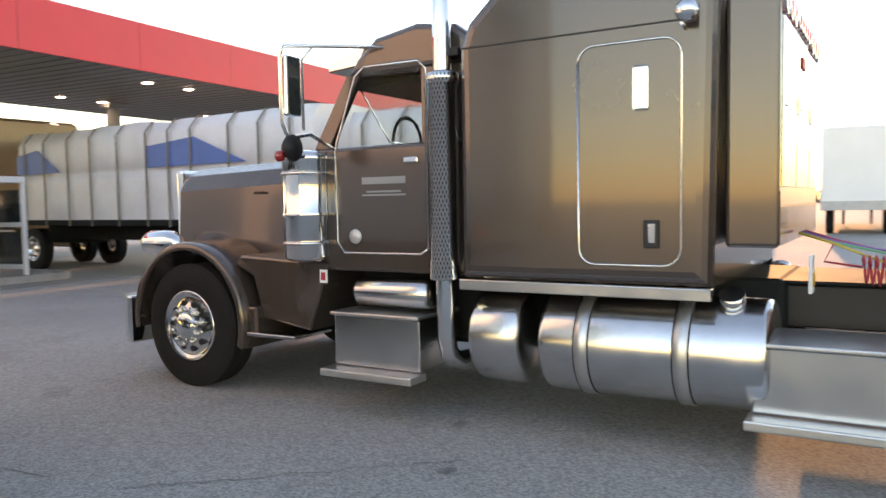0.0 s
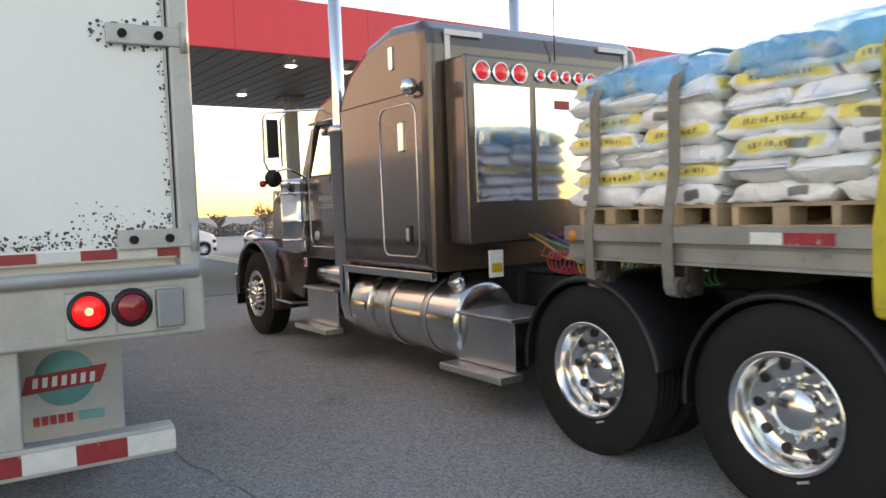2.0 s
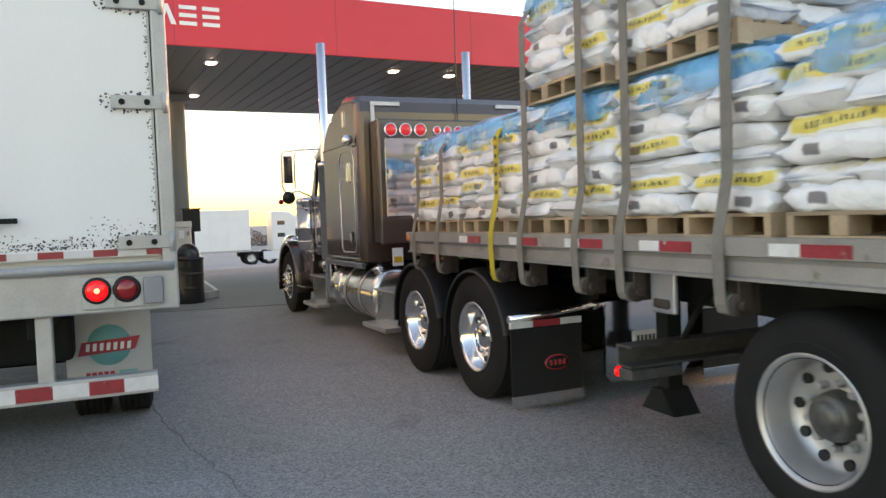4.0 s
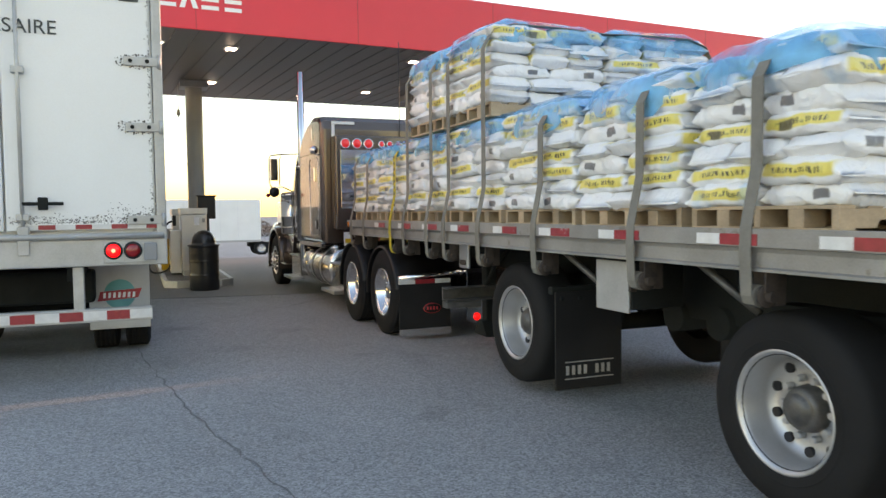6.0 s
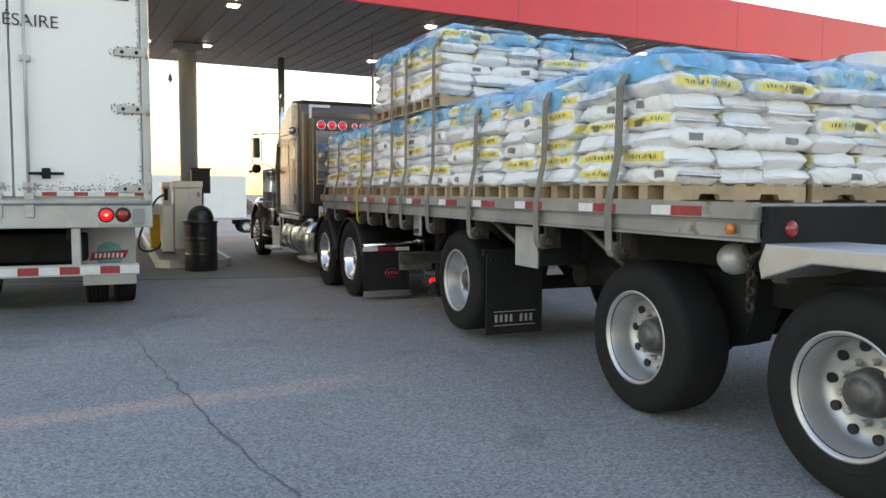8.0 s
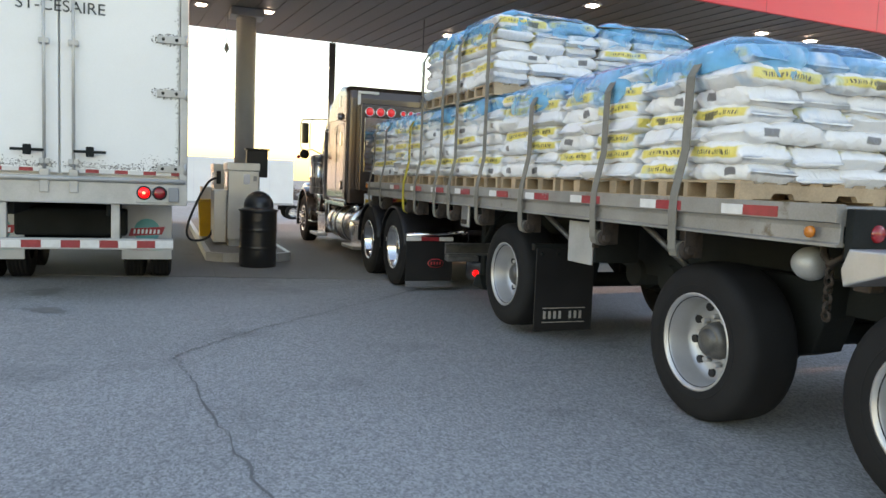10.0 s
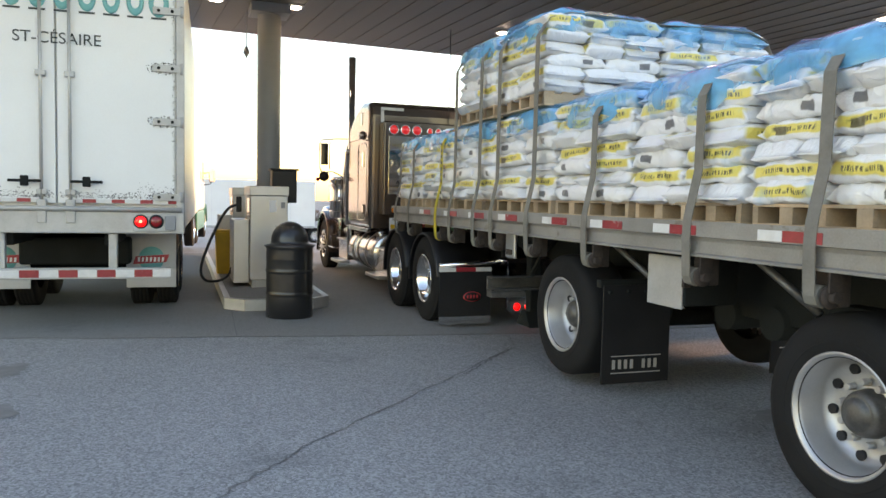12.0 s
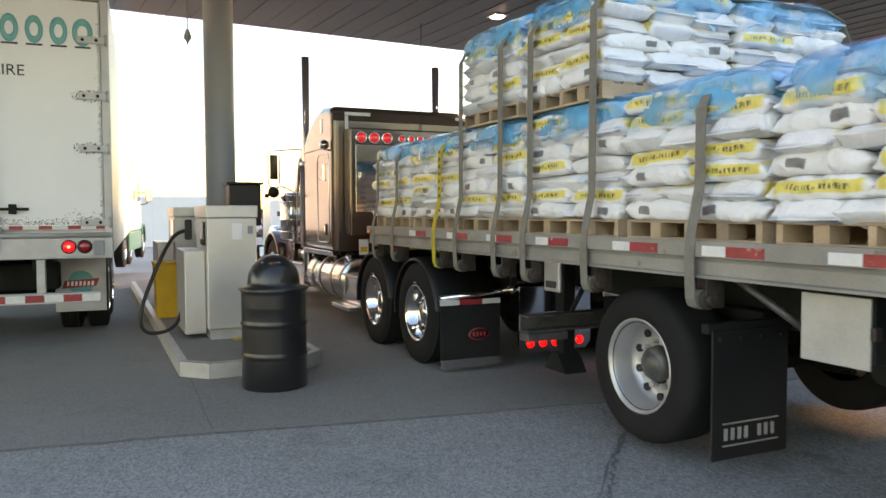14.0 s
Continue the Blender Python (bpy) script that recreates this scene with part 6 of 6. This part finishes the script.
def aero_tractor(name, label, paint, skirt):
    """Conventional aero sleeper tractor; its fifth wheel at the origin, nose along +y."""
    T = thing(name, label, "truck")
    bm = B()
    prism(bm, [(0.9, 1.0), (0.9, 3.85), (1.1, 3.95), (2.2, 3.85), (2.9, 3.4), (3.25, 2.75), (3.75, 2.05), (3.75, 1.0)], -1.2, 1.2, "x", 0.1, 3)
    part("sleeper_cab", bm, paint, T)
    bm = B()
    prism(bm, [(3.7, 0.95), (3.7, 2.05), (4.6, 1.85), (5.3, 1.55), (5.45, 1.2), (5.45, 0.6), (5.0, 0.55), (4.9, 0.95)], -1.0, 1.0, "x", 0.12, 3)
    part("hood", bm, paint, T)
    for s in (-1, 1):
        bm = B()
        prism(bm, [(2.62, 1.95), (2.62, 2.6), (3.1, 2.62), (3.45, 2.0)], *sorted((s * 1.203, s * 1.21)), "x")
        part("side_window", bm, "glass", T)
        for y, z in ((1.3, 2.9), (1.3, 2.0)):
            bm = B()
            box(bm, *sorted((s * 1.203, s * 1.21)), y, y + 0.55, z, z + 0.3, 0.003)
            part("bunk_window", bm, "glass", T)
        bm = B()
        box(bm, *sorted((s * 1.2, s * 1.1)), 0.2, 3.6, 0.4, 1.0, 0.04)
        part("side_fairing", bm, skirt, T)
        bm = B()
        arc_fender(bm, 4.45, 0.56, 0.64, -1.2, -0.75, 0, 180, 0.03, 0.06, 20)
        if s > 0:
            bmesh.ops.scale(bm, vec=(-1, 1, 1), verts=bm.verts[:])
        part("fender", bm, skirt, T)
        bm = B()
        box(bm, *sorted((s * 1.05, s * 0.8)), 5.15, 5.4, 0.95, 1.2, 0.05)
        part("headlight", bm, "glass", T)
        bm = B()
        tube(bm, [(s * 1.18, 3.35, 2.25), (s * 1.42, 3.5, 2.3), (s * 1.42, 3.5, 1.9), (s * 1.18, 3.45, 1.85)], 0.02, 6)
        br = part("mirror_bracket", bm, "black", T)
        bm = B()
        box(bm, s * 1.45 - 0.1, s * 1.45 + 0.1, 3.46, 3.54, 1.95, 2.4, 0.03)
        part("mirror", bm, "chrome", br)
    bm = B()
    box(bm, -0.95, 0.95, 3.28, 3.3, 2.1, 2.8, 0.005, m=pose(0, 0.25, -0.28) @ pose(0, 0, 0, -3, 0, 0))
    part("windscreen", bm, "glass", T)
    bm = B()
    box(bm, -1.15, 1.15, 5.35, 5.55, 0.32, 0.75, 0.04)
    part("bumper", bm, "chrome", T)
    bm = B()
    box(bm, -0.45, 0.45, -1.5, 5.0, 0.65, 0.95, 0.02)
    part("chassis", bm, "dusty", T)
    return T


def far_van(name, label, m, length=16.0, color="van", top=4.1):
    V = thing(name, label, "trailer", "parked trailers", at=m)
    bm = B()
    box(bm, -1.29, 1.29, 0, length, 1.1, top, 0.02)
    part("box_body", bm, color, V)
    bm = B()
    box(bm, -1.3, 1.3, -0.03, 0.05, 0.95, 1.3, 0.01)
    box(bm, -1.31, 1.31, 0.05, length - 0.05, 1.02, 1.16, 0.01)
    part("bottom_rail", bm, "galv", V)
    bm = B()
    for k in range(12):
        for s in (-1, 1):
            y = 0.8 + k * (length - 1.2) / 12
            box(bm, *sorted((s * 1.288, s * 1.296)), y, y + 0.03, 1.2, top - 0.05)
    part("side_post", bm, "white_cab", V)
    bm = B()
    for s in (-1, 1):
        box(bm, s * 0.6 - 0.06, s * 0.6 + 0.06, length - 4.2, length - 4.05, 0.1, 1.05)
    part("landing_leg", bm, "dusty", V)
    simple_wheels(V, "inner", ((-1.02, False), (1.02, True)), (1.9, 3.15), None)
    return V


def tarped_trailer(name, m, length, top, seed, blue):
    """Flat deck under white tarps held by straps; near side at x = 0, running along -y."""
    V = thing(name, "flat-deck trailer with a white tarped load and dark straps", "trailer", "tarped trailers", at=m)
    rnd = random.Random(seed)
    bm = B()
    box(bm, 0, 2.55, -length, 0, 1.12, 1.24, 0.01)
    part("deck", bm, "dusty", V)
    bm = B()
    box(bm, 0.8, 1.75, -length, 0, 0.75, 1.12, 0.01)
    part("main_beam", bm, "dusty", V)
    n = int(length / 0.3)
    bm = B()
    rows = []
    mid = 1.24 + (top - 1.24) * 0.5
    prof = [(0.06, 1.25), (0.03, mid - 0.25), (0.05, mid - 0.02), (0.12, mid), (0.05, mid + 0.05), (0.06, top - 0.35), (0.25, top - 0.05), (1.28, top + 0.02), (2.3, top - 0.05), (2.49, 1.25)]
    for k in range(n + 1):
        y = -0.1 - (length - 0.2) * k / n
        lift = 0.1 * noise.noise(Vector((k * 0.3, seed, 0)))
        rows.append([bm.verts.new((x + 0.03 * noise.noise(Vector((k * 0.8, j, seed))), y, z + (lift if z > mid + 0.3 else 0))) for j, (x, z) in enumerate(prof)])
    for p, q in zip(rows, rows[1:]):
        for j in range(len(prof) - 1):
            bm.faces.new((p[j], p[j + 1], q[j + 1], q[j])).smooth = True
    bm.faces.new(rows[0])
    bm.faces.new(rows[-1])
    part("tarp", bm, "tarp", V, "wrinkled white tarp")
    for a, b in blue:
        bm = B()
        pts = [(-a, mid + 0.04), (-a, mid + 0.5), (-(a + b) / 2, mid + 0.62), (-b, mid + 0.05)]
        prism(bm, pts, 0.0, 0.03, "x", 0.005)
        part("tarp_patch", bm, "tarp_blue", V, "blue tarp patch")
    y = -0.5
    while y > -length + 0.3:
        bm = B()
        ribbon(bm, [(-0.02, y, 1.1), (-0.02, y, top - 0.3), (0.22, y, top - 0.02), (1.28, y, top + 0.04)], 0.06, 0.008)
        part("strap", bm, "strap", V)
        y -= rnd.uniform(0.7, 1.2)
    for yy in (-length + 1.2, -length + 2.6, -length + 4.0):
        wheel("inner", V, 0.25, yy, None, False)
        wheel("inner", V, 2.3, yy, None, True)
    return V


# ---- bare trees on the skyline ----
def bare_tree(x, y, h, seed):
    rnd = random.Random(seed)
    T = thing("bare_tree", "leafless roadside tree on the far skyline", "tree", "skyline trees", at=pose(x, y, ground_height(x, y), 0, 0, rnd.uniform(0, 360)))
    bm = B()
    cyl(bm, (0, 0, 0), (0, 0, h * 0.45), h * 0.03, 8, h * 0.018)
    part("trunk", bm, "bark", T)
    verts, faces = [], []

    def limb(a, d, l, r, depth):
        b = a + d * l
        s = d.orthogonal().normalized() * r
        u = d.cross(s).normalized() * r
        k = len(verts)
        verts.extend([a + s, a - s * 0.5 + u, a - s * 0.5 - u, b])
        faces.extend([(k, k + 1, k + 3), (k + 1, k + 2, k + 3), (k + 2, k, k + 3)])
        if depth:
            for _ in range(5 if depth > 2 else 4):
                t = rnd.uniform(0.4, 1.0)
                e = (d + Vector((rnd.uniform(-1, 1), rnd.uniform(-1, 1), rnd.uniform(-0.3, 0.7))) * 0.75).normalized()
                limb(a + d * l * t, e, l * rnd.uniform(0.5, 0.75), r * 0.7, depth - 1)

    for k in range(6):
        a = 6.283 * k / 6 + rnd.uniform(-0.4, 0.4)
        limb(Vector((0, 0, h * rnd.uniform(0.2, 0.45))), Vector((0.6 * math.cos(a), 0.6 * math.sin(a), 0.9)).normalized(), h * 0.28, h * 0.022, 3)
    me = bpy.data.meshes.new("crown")
    me.from_pydata([tuple(v) for v in verts], [], faces)
    me.materials.append(M["twig"])
    c = new("crown", me)
    c.parent = T


def build_far():
    g = ground_height(0, 41)
    far_van("parked_van_trailer", "long white van trailer parked across the yard", pose(4.3 - 16.0, 41, g, 0, 0, -90))
    t = aero_tractor("parked_tractor", "white aero sleeper tractor coupled to a parked trailer", "white_cab", "white_cab")
    t.matrix_world = pose(5.0, 41, g, 0, 0, -90)
    simple_wheels(t, "drive", ((-1.04, False), (1.04, True)), (0.66, -0.66, 4.45), None)
    far_van("parked_van_trailer", "white van trailer parked across the far yard", pose(21, 52, ground_height(0, 52), 0, 0, -90))
    far_van("parked_van_trailer", "white van trailer in the yard-edge row, partly added to block sun", pose(27, -15.6, 0, 0, 0, -86), 14)
    far_van("parked_van_trailer", "white van trailer in the yard-edge row, partly added to block sun", pose(31, -21.5, 0, 0, 0, -86), 14)
    # extra vans, mostly hidden by the tarped loads, added to block the low sun
    for k in range(6):
        far_van("parked_van_trailer", "white van trailer in the yard-edge row, partly added to block sun", pose(30, -9.6 + 3.9 * k, 0, 0, 0, -88), 14)
    tarped_trailer("tarped_trailer", pose(4.95, 1.7, 0), 10.0, 3.42, 3, ((0.1, 1.9), (5.2, 8.2)))
    tarped_trailer("tarped_trailer", pose(4.95, -8.9, 0), 6.9, 3.2, 8, ())
    tan = aero_tractor("tan_tractor", "tan sleeper tractor beside the canopy", "tan", "tan")
    tan.matrix_world = pose(6.22, 1.9, 0)
    simple_wheels(tan, "drive", ((-1.04, False), (1.04, True)), (0.66, -0.66, 4.45), None)
    for x, y, h in ((34, 96, 7.0), (52, 120, 9.0)):
        P = thing("utility_pole", "thin grey pole standing at the yard edge", "pole", "far poles", at=pose(x, y, ground_height(x, y)))
        bm = B()
        cyl(bm, (0, 0, 0), (0, 0, h), 0.13, 10, 0.09)
        part("shaft", bm, "galv", P)
        bm = B()
        box(bm, -0.5, 0.5, -0.06, 0.06, h - 0.5, h - 0.38, 0.01)
        part("crossarm", bm, "galv", P)
    rnd = random.Random(5)
    for k in range(26):
        a = radians(-22 + k * 3.6 + rnd.uniform(-1.2, 1.2))
        d = rnd.uniform(130, 190)
        bare_tree(-4 + d * math.sin(a), -10 + d * math.cos(a), rnd.uniform(6, 10), 40 + k)
    # low shrub belt closing the horizon
    verts, faces = [], []
    for k in range(60000):
        a = radians(rnd.uniform(-60, 100))
        d = rnd.uniform(165, 185)
        x, y = d * math.sin(a), d * math.cos(a)
        top = 3.2 + 1.2 * math.sin(a * 23) + 0.9 * math.sin(a * 57 + 1) + 0.5 * math.sin(a * 141)
        z = ground_height(x, y) + rnd.random() ** 1.4 * max(top, 1.2)
        s = rnd.uniform(0.25, 0.6)
        i = len(verts)
        for _ in range(3):
            verts.append((x + rnd.uniform(-s, s), y + rnd.uniform(-s, s), z + rnd.uniform(-s, s) * 0.8))
        faces.append((i, i + 1, i + 2))
    me = bpy.data.meshes.new("shrub_belt")
    me.from_pydata(verts, [], faces)
    me.materials.append(M["twig"])
    tagged(new("shrub_belt", me), "brown leafless brush along the far horizon", "brush", kind="stuff")


# ---- put it together ----
wheel_mesh("steer", 0.52, 0.28)
wheel_mesh("drive", 0.52, 0.27)
wheel_mesh("inner", 0.52, 0.27)
wheel_mesh("trailer", 0.5, 0.38)
build_ground()
build_canopy()
build_islands()
tractor = build_tractor()
trailer = build_trailer()
build_loads()
van = build_van()
puller = aero_tractor("van_tractor", "white and green sleeper tractor pulling the van trailer", "white_cab", "green")
simple_wheels(puller, "drive", ((-1.04, False), (1.04, True)), (0.66, -0.66, 4.45), "van")
build_far()


def motions():
    truck_at = [(t, roll_at(t)) for t in STEPS]
    walk(tractor, [(t, pose(0, s, 0, 0, 0, a)) for t, (s, a, wx, wy) in truck_at])
    walk(trailer, [(t, pose(0, s, 0)) for t, (s, a, wx, wy) in truck_at])
    for ob, (x, y, z) in LOADS:
        walk(ob, [(t, pose(x, y + s, z)) for t, (s, a, wx, wy) in truck_at])
    # the van's front swings slowly towards the pumps as it rolls in
    vans, pullers = [], []
    for t, (s, a, wx, wy) in truck_at:
        u = min(1, max(0, (t - 9.5) / 4.5))
        turn = -3.4 * u * u * (3 - 2 * u)
        m = pose(wx, wy, 0) @ pose(-4.97, -14.24, 0, 0, 0, turn) @ pose(4.97, 14.24, 0)
        vans.append((t, m))
        pullers.append((t, m @ pose(-4.97, 1.0, 0, 0, 0, 1.6 * turn)))
    walk(van, vans)
    walk(puller, pullers)
    for w, (x, y, z), r, flip, who in SPUN:
        rows = []
        for t, (s, a, wx, wy) in truck_at:
            turn = -math.degrees((s if who == "truck" else wy) / r)
            rows.append((t, pose(x, y, z, turn) @ pose(0, 0, 0, 0, 0, 180 if flip else 0)))
        walk(w, rows)


motions()
